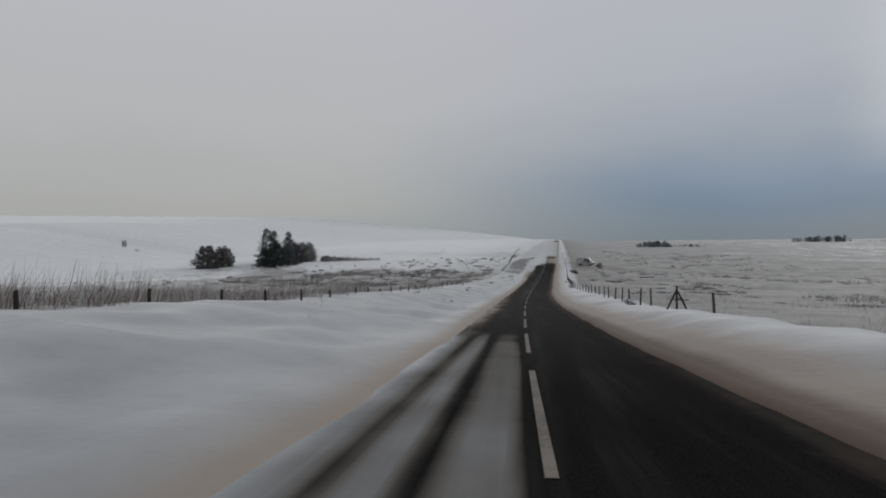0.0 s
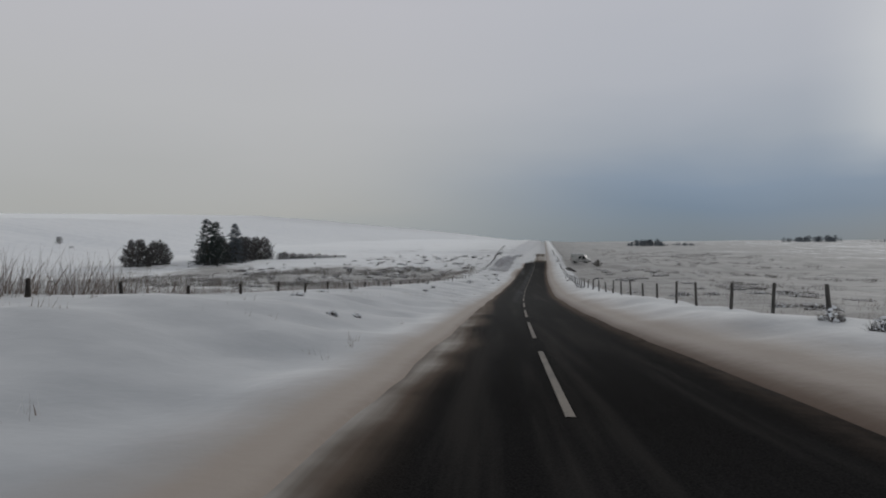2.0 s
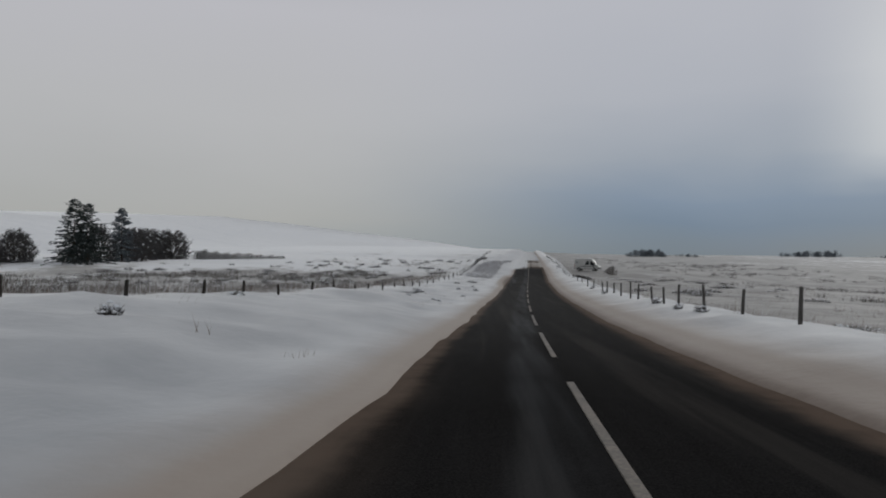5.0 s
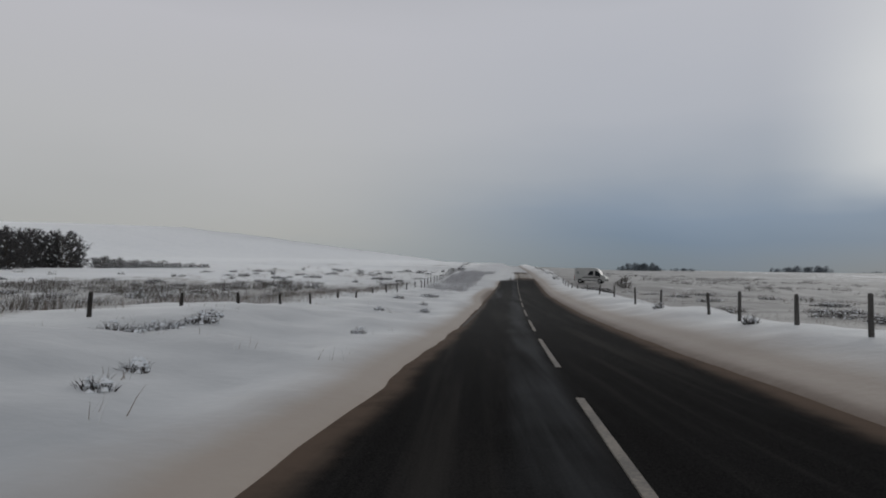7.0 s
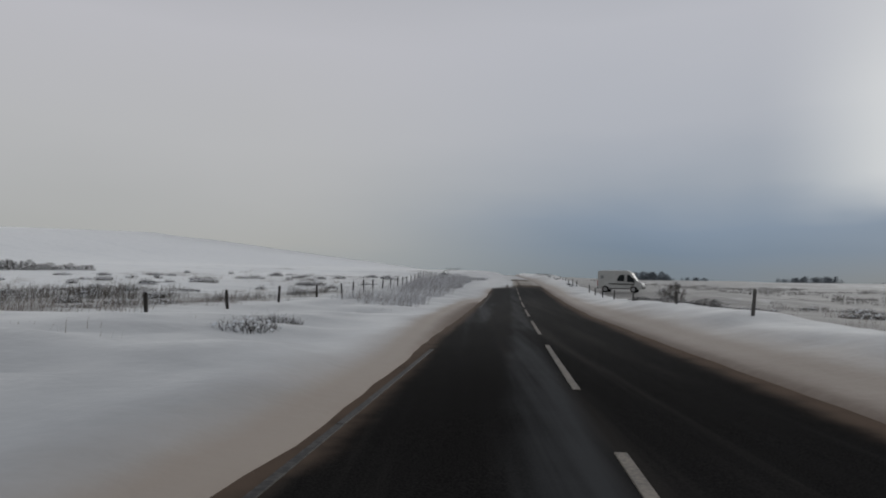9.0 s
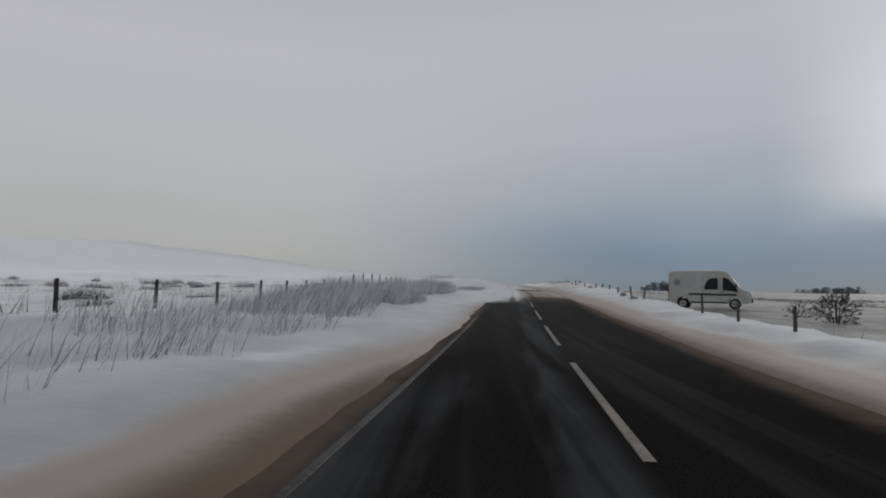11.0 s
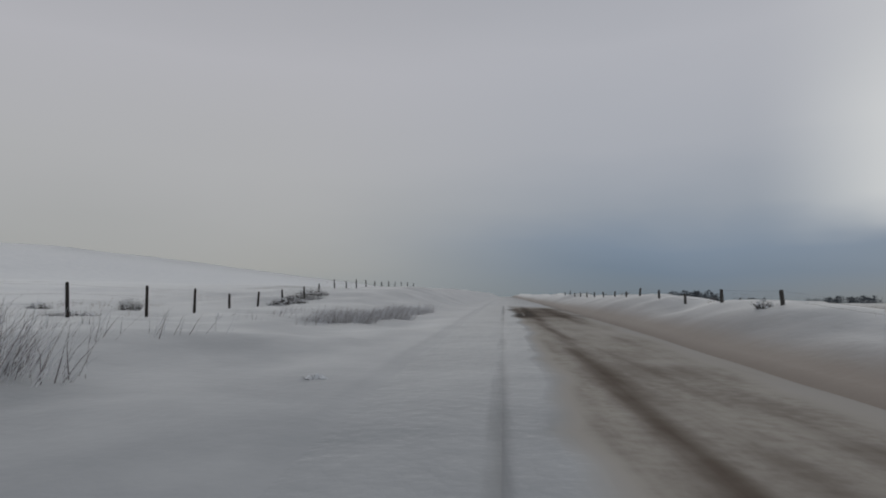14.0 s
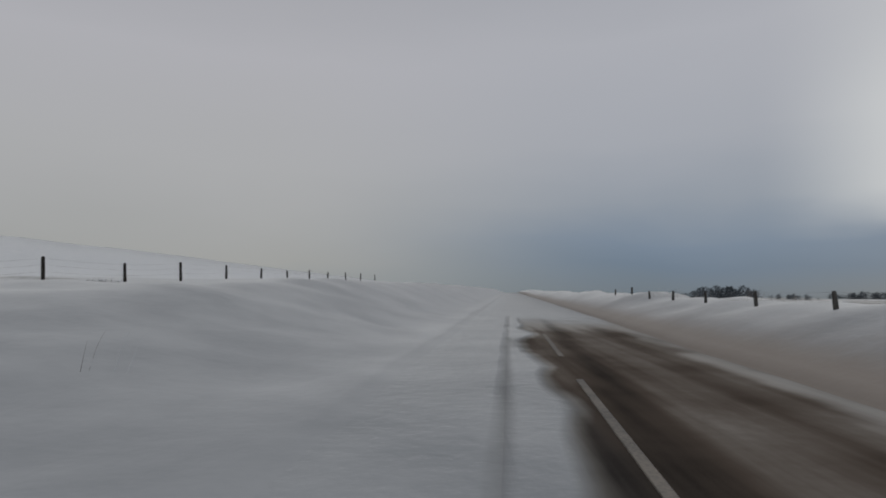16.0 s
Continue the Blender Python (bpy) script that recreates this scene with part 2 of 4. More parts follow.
STRAW = stalks("dead_grass", (0.17, 0.13, 0.105), (0.38, 0.33, 0.29), (0.64, 0.64, 0.64), 0.45)
DARK_STRAW = stalks("brown_dead_grass", (0.13, 0.10, 0.082), (0.29, 0.24, 0.21), (0.56, 0.56, 0.56), 0.45)
REED = stalks("dead_reeds", (0.16, 0.142, 0.142), (0.42, 0.39, 0.39), (0.70, 0.71, 0.73), 0.66)
RIMED = stalks("rimed_reeds", (0.24, 0.22, 0.215), (0.44, 0.42, 0.41), (0.70, 0.71, 0.73), 0.6)
HEATH_RUSH = stalks("heath_and_rushes", (0.085, 0.078, 0.07), (0.21, 0.19, 0.17), (0.5, 0.5, 0.5), 0.3)
HEATH = mottled("heather_stems", (0.028, 0.026, 0.026), (0.085, 0.075, 0.07), 2.0, 0.9, 0.1)
DARK_TWIG = mottled("dark_twigs", (0.048, 0.048, 0.050), (0.130, 0.125, 0.125), 0.9, 0.88, 0.12)
BADGE = mottled("faded_emblem", (0.16, 0.17, 0.17), (0.24, 0.25, 0.25), 4.0, 0.5, 0.3)
VAN_PAINT = mottled("van_paint", (0.39, 0.395, 0.38), (0.45, 0.45, 0.435), 0.9, 0.55, 0.3, 0.05)
DARK_GLASS, nt, b = material("dark_glass", 0.3, 0.15)
b.inputs["Base Color"].default_value = (0.012, 0.014, 0.016, 1)
RUBBER = mottled("rubber", (0.012, 0.012, 0.012), (0.03, 0.03, 0.03), 6.0, 0.85, 0.2)
METAL = mottled("wheel_steel", (0.25, 0.25, 0.25), (0.38, 0.38, 0.38), 5.0, 0.4, 0.5)
TRIM = mottled("black_trim", (0.02, 0.02, 0.02), (0.04, 0.04, 0.04), 5.0, 0.6, 0.3)
RED_LAMP = mottled("red_lamp", (0.25, 0.02, 0.015), (0.32, 0.03, 0.02), 5.0, 0.3, 0.5)
CLEAR_LAMP = mottled("clear_lamp", (0.45, 0.45, 0.45), (0.55, 0.55, 0.55), 5.0, 0.2, 0.5)


# ---- building helpers ----
def mesh_object(name, verts, faces, mat, smooth=False):
    me = bpy.data.meshes.new(name)
    me.from_pydata([tuple(v) for v in verts], [], faces)
    me.update()
    for m in (mat if isinstance(mat, (list, tuple)) else [mat]):
        me.materials.append(m)
    if smooth:
        me.polygons.foreach_set("use_smooth", [True] * len(me.polygons))
    return new(name, me)


def part(name, bm, mat, parent, label="", smooth=False):
    me = bpy.data.meshes.new(name)
    bm.to_mesh(me)
    bm.free()
    me.materials.append(mat)
    if smooth:
        me.polygons.foreach_set("use_smooth", [True] * len(me.polygons))
    ob = new(name, me)
    ob.parent = parent
    return tagged(ob, label)


def raw_part(name, verts, faces, mat, parent, label="", smooth=False):
    ob = mesh_object(name, verts, faces, mat, smooth)
    ob.parent = parent
    return tagged(ob, label)


def fade(v, lo, hi):
    x = min(1.0, max(0.0, (v - lo) / (hi - lo)))
    return x * x * (3 - 2 * x)


def ditch(u, a, b_, soft=0.12):
    return fade(u, a - soft, a + soft) * (1 - fade(u, b_ - soft, b_ + soft))


def hills(x, y, size, octaves=3):
    return noise.fractal(Vector((x / size, y / size, 3.7)), 1.0, 2.0, octaves)


EDGE_L = [(-300, -1.88), (22, -1.88), (45, -2.0), (78, -2.25), (100, -2.36), (118, -2.40), (130, -2.46), (142, -2.62), (158, -2.62), (172, -2.48), (183, -2.5), (700, -2.6)]
EDGE_R = [(-300, 2.5), (30, 2.46), (78, 2.48), (102, 2.78), (150, 2.66), (184, 2.86), (700, 2.75)]
BANK_L = [(-300, 0.8), (0, 0.85), (50, 1.0), (85, 0.9), (120, 0.6), (160, 0.5), (185, 0.7), (215, 0.5), (226, 0.46), (232, 0.72), (241, 1.45), (255, 1.75), (300, 2.0), (700, 2.0)]


DIRT_L = [(-300, 0.5), (20, 0.5), (30, 0.9), (48, 0.9), (75, 0.76), (132, 0.74), (146, 1.2), (160, 1.2), (168, 0.4), (178, 0.4), (183, 0.5), (194, 0.0), (700, 0.0)]


def table(rows, v):
    return float(np.interp(v, [r[0] for r in rows], [r[1] for r in rows]))


def edge_l(s):
    return table(EDGE_L, s) + 0.09 * hills(s, 0, 5.0) + 0.08 * hills(s, 4, 1.6)


def edge_r(s):
    return table(EDGE_R, s) + 0.08 * hills(s, 9, 6.0) + 0.04 * hills(s, 14, 1.4)


def ground_height(s, u):
    """Height of the snow over the world's zero at a place beside the road."""
    z = along(ROAD_Z, min(s, S_HI))
    if abs(u) > 120:
        z *= 1 - fade(abs(u), 120, 900)
    wave = hills(s, u, 9.0) * 0.15 + hills(s, u, 2.6) * 0.12 + hills(s, u, 0.9) * 0.025 * (1 - fade(abs(u), 14, 20))
    if u > 0:
        d = u - edge_r(s)
        if d < 0.01:
            return z - 0.06
        z += -0.03 + 0.10 * fade(d, 0.0, 0.25) + 0.22 * fade(d, 0.15, 1.5) + (0.26 - 0.16 * fade(s, 170, 182)) * fade(d, 1.3, 3.0)
        z += 0.64 * table([(190, 0.0), (206, 0.62), (225, 1.0)], s) * fade(d, -0.6, 3.3)
        z -= 0.25 * ditch(s, 160, 184, 6) * fade(d, 0.4, 2.0)
        z -= (0.45 + 0.55 * fade(s, 150, 185) + 0.5 * fade(s, 195, 225)) * fade(u, 6.4, 8.6)
        z -= 1.6 * fade(u, 12, 60) + 4.5 * fade(u, 60, 300) * (1 - fade(s, 330, 700))
        z += 1.2 * math.exp(-((s - 440) ** 2 + (u - 78) ** 2) / 60 ** 2)
        z += wave * fade(d, 0.2, 2.0) + hills(s, u, 60) * 0.9 * fade(u, 25, 120) + hills(s, u, 300) * 4 * fade(u, 150, 600)
        z += 7.0 * fade(u, 700, 2500)
    else:
        d = edge_l(s) - u
        buried = fade(s, 186, 194)
        if d < 0.01:
            return z - 0.06 + (0.095 * buried if d > -0.01 else 0.0)
        z += 0.05 * buried
        bank = table(BANK_L, s)
        lip = 1 - 0.85 * fade(s, 184, 196)
        z += -0.03 + (0.03 + 0.06 * lip) * fade(d, 0.0, 0.25) + 0.12 * lip * fade(d, 0.2, 1.2) + (bank - 0.18) * fade(d, 0.8, 6.8)
        z -= 0.35 * fade(d, 8.5, 14) * (1 - fade(s, 150, 200))
        rise = fade(s, 40, 260)
        z += rise * (0.8 * fade(d, 15, 60) + 12.4 * fade(d, 122, 212)) + 6.0 * fade(d, 120, 600) + 7.0 * fade(s, 330, 480) * fade(d, 105, 215)
        z += 1.0 * math.exp(-((s - 163) ** 2 + (u + 71) ** 2) / 11 ** 2) - 0.9 * math.exp(-((s - 192) ** 2 + (u + 79) ** 2) / 13 ** 2)
        z += 0.13 * hills(s + 40, u, 1.9) * ditch(d, 1.8, 8.0, 1.0) * (1 - fade(s, 165, 185))
        z += wave * fade(d, 0.3, 2.0) + hills(s, u, 50) * 0.7 * fade(d, 20, 90)
    if s > 500:
        z += 4 * fade(s, 500, 1500)
    return z


def put(s, u, lift=0.0):
    x, y = plan(s, u)
    return Vector((x, y, ground_height(s, u) + lift))


def road_put(s, u, lift=0.0):
    x, y = plan(s, u)
    crown = 0.03 * (1 - (u / 2.9) ** 2)
    return Vector((x, y, along(ROAD_Z, s) + crown + lift))


def steps(*spans):
    """Stations, each span (from, to, step)."""
    r = []
    for a, b_, d in spans:
        r += list(np.arange(a, b_, d))
    return r + [spans[-1][1]]


def grid_faces(n, m):
    return [(i * m + j, i * m + j + 1, (i + 1) * m + j + 1, (i + 1) * m + j) for i in range(n - 1) for j in range(m - 1)]


def float_layer(ob, name, values):
    a = ob.data.attributes.new(name, "FLOAT", "POINT")
    a.data.foreach_set("value", values)


# ---- ground: one sheet of snow to the horizon ----
lines = steps((-300, -20, 20), (-20, 260, 0.8), (260, 400, 3), (400, 1000, 20), (1000, 4200, 160))
away = [0.0, 0.08, 0.2, 0.35, 0.55, 0.8, 1.05, 1.3, 1.6, 1.9, 2.2, 2.6, 3.0, 3.4, 3.9, 4.4, 4.9, 5.5, 6.1, 6.7, 7.3, 8.0, 8.8, 9.6, 10.5, 11.5,
        12.6, 13.8, 15.1, 16.6, 18.3, 20.3, 22.8, 25.8, 29.3, 33.5, 38.5, 44.5, 52, 61, 72, 86, 104, 128, 160, 205, 270, 360, 490, 670, 920, 1300, 1800, 2400, 3200, 4200]
verts, herb_v, slush_v, near_v, far_white_v = [], [], [], [], []
for s in lines:
    el, er = edge_l(s), edge_r(s)
    for u in [el - d for d in away[::-1]] + [el + 0.5, er - 0.5] + [er + d for d in away]:
        verts.append(put(s, u))
        if u > 0:
            d = u - er
            herb = (1.55 - 0.3 * fade(s, 100, 150)) * fade(u, 6.3, 8.5) * (1 - 0.3 * fade(u, 40, 200))
            dirty = (0.56 * (1.0 - fade(d, 0.05, 1.25)) + 0.40 * (1 - fade(d, 0.4, 3.2))) * (1 - 0.45 * fade(s, 184, 200)) * (1 + 0.4 * (1 - fade(s, 20, 48)))
        else:
            d = el - u
            herb = 0.88 * fade(d, 7.0, 9.5) * (1 - fade(d, 50, 125)) * (1 - 0.75 * fade(s, 150, 185))
            dirty = (0.58 * (1.0 - fade(d, 0.0, 0.8 + 0.7 * ditch(s, 140, 160, 6))) + 0.42 * (1 - fade(d, 0.2, 2.0))) * table(DIRT_L, s)
        herb_v.append(herb)
        slush_v.append(dirty)
        far_white_v.append(fade(abs(u), 7, 40))
        near_v.append((1 - fade(abs(u), 30, 110)) * (1 - fade(s, 260, 420)))
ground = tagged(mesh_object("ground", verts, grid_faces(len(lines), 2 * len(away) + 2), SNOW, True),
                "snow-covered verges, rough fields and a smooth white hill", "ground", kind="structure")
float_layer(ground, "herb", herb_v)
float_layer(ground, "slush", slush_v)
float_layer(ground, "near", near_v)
float_layer(ground, "far_white", far_white_v)

# ---- road: a cambered tarmac strip with drifts lying over it ----


def drift_at(s, u):
    """How much snow lies on the tarmac, 0 to 1: half is thin grey slush, 1 is white."""
    n = hills(s, u, 3.5)
    start = 1 - fade(s + 2.5 * n, 14, 20)
    a = (0.54 + 0.08 * n) * start * (1 - fade(u + 0.04 * n, -0.3, -0.1)) + 0.10 * start * (1 - fade(u, -1.2, -0.9)) + 0.42 * start * (1 - fade(u + 0.12 * n, -2.3, -1.68))
    a *= 1 - max(0.66 * ditch(u, -1.01, -0.78, 0.07), 0.5 * ditch(u, -1.62, -1.38, 0.10))
    a = max(a, 0.40 * (1 - fade(u + 0.2 * n, table(EDGE_L, s) - 0.1, table(EDGE_L, s) + 0.7)) * (1 - fade(s, 30, 70)))
    a = max(a, 0.30 * (1 - fade(s, 44, 50)) * fade(s, 37, 41) * ditch(u + 0.2 * n, -2.2, -1.65, 0.2))
    m = hills(s, u, 1.4)
    track = ditch(u + 0.03 * m, -1.16, -0.86, 0.17)
    left = fade(s + 1.2 * n + 1.0 * m - 0.9 * fade(u, -1.8, -0.8), 186.6, 193.2) * (1 - fade(u + 0.22 * n + 0.1 * m, -0.85, 0.25 - 0.35 * fade(s, 222, 229)))
    left *= 0.62 + 0.38 * max(fade(s + 1.5 * n, 194, 202), 1 - fade(u + 0.2 * n, -2.5, -1.6))
    left *= 1.3 - track * (0.42 + 0.25 * (1 - fade(s, 192, 212)) + 0.1 * fade(s, 219, 226))
    right = 0.5 * fade(s + 3 * n, 206, 214) * (1 - fade(s + 2 * n, 217, 226)) * fade(u + 0.3 * n, -0.5, 0.3) * (0.5 + 0.9 * max(0.0, n))
    rim = 0.5 * fade(s, 194, 207) * fade(u + 0.4 * n, 1.9, 2.7)
    far = fade(s + 2 * n, 238, 262)
    return min(1.3, max(a, left, right, rim, 1.2 * far))


def slurry_at(s, u):
    """Thin brown slush that wheels have spread over the right lane near the crest."""
    n = hills(s, u, 3.5)
    a = fade(s + 2.5 * n, 187, 207) * fade(u + 0.15 * n, -0.9, -0.2)
    a *= 1 - 0.42 * ditch(u + 0.06 * n, 0.22, 0.62, 0.2) - 0.22 * ditch(u, 1.6, 2.0, 0.2) - 0.2 * ditch(u, 0.75, 1.5, 0.3) * (1 - fade(s, 208, 216))
    a = max(a, 0.5 * (1 - fade(u + 0.25 * n, table(EDGE_L, s), table(EDGE_L, s) + 0.95)) * fade(s, 16, 28) * (1 - fade(s, 50, 85)))
    a *= 1 - 0.6 * ditch(u + 0.05 * n, -0.42, 0.3, 0.14) * fade(s + n, 224, 229.5) * (1 - fade(s, 232, 236))
    return a * (1 - 0.45 * fade(s + 2 * n, 220, 230) * (1 - fade(s, 244, 256)))


lines = steps((-300, -20, 20), (-20, 290, 0.5), (290, 640, 10))
across = steps((-3.3, 3.3, 0.11))
verts, drift_v, streak_v, mud_v, slurry_v = [], [], [], [], []
for s in lines:
    el, er = edge_l(s), edge_r(s)
    for u in across:
        mud_v.append(max((1 - fade(u - el, 0.0, 0.5)) * (1 - fade(s, 182, 190)), (1 - fade(er - u, 0.0, 0.8)) * (1 - 0.85 * fade(s, 186, 200))) * (0.45 + 0.55 * (fade(s, 20, 70) if u > 0 else 0.9 * fade(s, 22, 32) - 0.5 * fade(s, 162, 169) + 0.4 * fade(s, 172, 178))))
        slurry_v.append(slurry_at(s, u))
        drift = drift_at(s, u)
        verts.append(road_put(s, u, 0.012 * drift))
        drift_v.append(drift)
        mid_streak = fade(u + 0.14 * hills(s, 7, 2.4), -0.95 + 0.2 * fade(s, 136, 150), -0.62) * (1 - fade(u, -0.25, 0.0)) * fade(s, 55, 85)
        rim = (1 - fade(u + 0.16 * hills(s, 2, 2.2), -1.72, -1.5)) * fade(s, 132, 146) * (1 - fade(s, 158, 164)) + 0.25 * fade(u, 2.0, 2.6)
        streak_v.append(max(mid_streak, min(1.0, rim), 0.10))
road = tagged(mesh_object("road", verts, grid_faces(len(lines), len(across)), TARMAC, True),
              "dark damp two-lane tarmac road with drifted snow", "road", kind="structure")
float_layer(road, "drift", drift_v)
float_layer(road, "streak", streak_v)
float_layer(road, "mud", mud_v)
float_layer(road, "slurry", slurry_v)


def paint_strip(name, s0, s1, u0, u1, mat, parent, step=0.75):
    n = max(2, int((s1 - s0) / step) + 1)
    top = []
    for s in np.linspace(s0, s1, n):
        for u, l in ((u0, 0.0), (u0 + 0.004, 0.009), (u1 - 0.004, 0.009), (u1, 0.0)):
            top.append(road_put(s, u, l))
    return raw_part(name, top, grid_faces(n, 4), mat, parent)


for k in range(-2, 27):
    s0 = 4.2 + 9 * k
    if not 200 < s0 < 222:
        paint_strip("lane_mark", s0, s0 + 6.0, -0.05, 0.05, PAINT, road)
for k in (2, 3, 4, 8, 9, 10):
    paint_strip("edge_mark", 100 + 7 * k, 100 + 7 * k + 6.97, -2.40, -2.32, EDGE_PAINT, road)


# ---- fences ----
def fence_post(h, seed):
    """A round wooden post, chamfered at its top, uneven along its length; its foot lies below the snow."""
    rng = random.Random(seed)
    bm = bmesh.new()
    rings = []
    for z, r in ((-0.6, 0.048), (0.15, 0.049), (h * 0.6, 0.046), (h - 0.03, 0.044), (h, 0.032)):
        rings.append([bm.verts.new((r * math.cos(a) * rng.uniform(0.9, 1.08), r * math.sin(a) * rng.uniform(0.9, 1.08), z))
                      for a in (i * math.tau / 9 for i in range(9))])
    for a, b_ in zip(rings, rings[1:]):
        for i in range(9):
            bm.faces.new((a[i], a[(i + 1) % 9], b_[(i + 1) % 9], b_[i]))
    bm.faces.new(rings[-1])
    return bm


def wire_between(a, b_, r=0.0022):
    """A slightly sagging fence wire."""
    pts = [a.lerp(b_, i / 4) + Vector((0, 0, -0.025 * math.sin(math.pi * i / 4))) for i in range(5)]
    verts = [p + Vector((r * math.cos(q), 0, r * math.sin(q))) for p in pts for q in (0.5, 2.6, 4.7)]
    faces = [(i * 3 + j, i * 3 + (j + 1) % 3, i * 3 + 3 + (j + 1) % 3, i * 3 + 3 + j) for i in range(4) for j in range(3)]
    return verts, faces


def fence(label, places, seed, wood=POST):
    """Posts at (s, u, height), joined by strands of wire."""
    thing = tagged(new("fence"), label, "fence")
    s0, u0, _ = places[0]
    thing.location = put(s0, u0)
    rng = random.Random(seed)
    at = []
    for i, (s, u, h) in enumerate(places):
        ob = part("post", fence_post(h, seed * 100 + i), wood, thing)
        p = put(s, u)
        ob.location = p - thing.location
        ob.rotation_euler = (rng.uniform(-0.07, 0.07), rng.uniform(-0.07, 0.07), rng.uniform(0, 3))
        at.append((p - thing.location, h))
    for (a, ha), (b_, hb) in zip(at, at[1:]):
        for k in (0.42, 0.68, 0.93):
            v, f = wire_between(a + Vector((0, 0, ha * k)), b_ + Vector((0, 0, hb * k)))
            raw_part("strand", v, f, WIRE, thing)
    return thing


FENCE_R = [(0, 6.4), (50, 6.3), (72, 6.1), (83, 5.7), (113, 5.6), (150, 5.8), (191, 6.0), (206, 5.8), (209, 5.3), (260, 5.2)]
FENCE_L = [(0, -10), (60, -10), (85, -9.6), (110, -9.3), (150, -9.6), (185, -10.3), (205, -11.3), (215, -12), (240, -12.6), (300, -13.5)]


def posts(stations, line, top, seed):
    """Posts at those lengths along the road, their tops about that high over the tarmac."""
    rng = random.Random(seed)
    r = []
    for s in stations:
        u = table(line, s)
        h = along(ROAD_Z, s) + top(s) - ground_height(s, u) + rng.uniform(-0.07, 0.09)
        r.append((s, u, max(0.35, h)))
    return r


right_at = [22.5, 33.1, 36.1, 39.8, 42.8, 46.0, 49.8, 52.7, 56.2, 59.5, 63.0, 66.4, 69.9, 73.2, 76.6, 80.0, 83.4, 87.0, 90.4, 92.9, 95.4,
            98.8, 101.1, 104.5, 107.4, 110.9, 113.6, 120.3, 126, 133, 140, 148, 157.1, 163.5, 168.7, 172.7, 176.5]
right_far = [187.2, 191.0, 195.4, 198.8, 202.0, 205.7, 209.2, 213.3, 217.3, 221.0, 224.7, 228.3, 231.6, 234.9, 239.0, 242.9, 247.0, 251, 255, 259, 264]
left_at = [11, 15.5, 19.6, 23.2, 27.2, 31.5, 36.5, 39.5, 42.7, 46.3, 49.8, 53.1, 56.6, 60.8, 64.2, 67.8, 71.4, 75, 78.6, 82.2, 84.8, 87.8, 91.6, 94.7,
           98.6, 101.4, 105.0, 108.6, 112.1, 115.9, 119.6, 124.1, 128.0, 132.4]
left_far = [137, 141.5, 146, 151, 155.8, 158.4, 161.3, 164.3, 167.9, 171.4, 174.9, 177.7, 180.3, 183.2, 186.6, 190.0, 193.4, 196.7, 199.9, 203.4, 206.4, 209.7, 213.9,
            217.7, 220.9, 224.0, 227.2, 230.7, 234.5, 237.7, 241.6, 245.1, 248.5, 252.3, 256.2, 260, 264, 268, 273, 278, 284]
fence("weathered wooden post and wire fence along a brown field", posts(right_at, FENCE_R, lambda s: table([(140, 1.34), (158, 0.9), (180, 0.85)], s), 1), 1, GREY_POST)
fence("weathered wooden post and wire fence near the parked van", posts(right_far, FENCE_R, lambda s: table([(187, 0.92), (206, 0.98), (225, 1.16)], s), 2), 2, GREY_POST)
fence("dark wooden post and wire fence beyond the snowy verge", posts(left_at, FENCE_L, lambda s: table([(0, 1.3), (85, 1.3), (120, 0.9)], s), 3), 3)
fence("dark wooden post and wire fence among frosted reeds", posts(left_far, FENCE_L, lambda s: table([(135, 1.05), (160, 1.3), (180, 1.35), (195, 1.6), (212, 1.35), (226, 1.05), (233, 1.3), (241, 2.0), (290, 2.6)], s), 4), 4)

# the strainer post with two slanting stays
stay = tagged(new("fence_strainer"), "weathered fence strainer post with two slanting stays", "fence post")
stay.location = put(27.8, 6.36)
part("post", fence_post(1.0, 77), POST, stay)
for lean in (-1, 1):
    ob = part("stay", fence_post(0.95, 80 + lean), POST, stay)
    ob.location = (lean * 0.45, 0.12 * lean, -0.05)
    ob.rotation_euler = (0.1 * lean, -0.46 * lean, 0)
    ob.scale = (0.8, 0.8, 1.0)


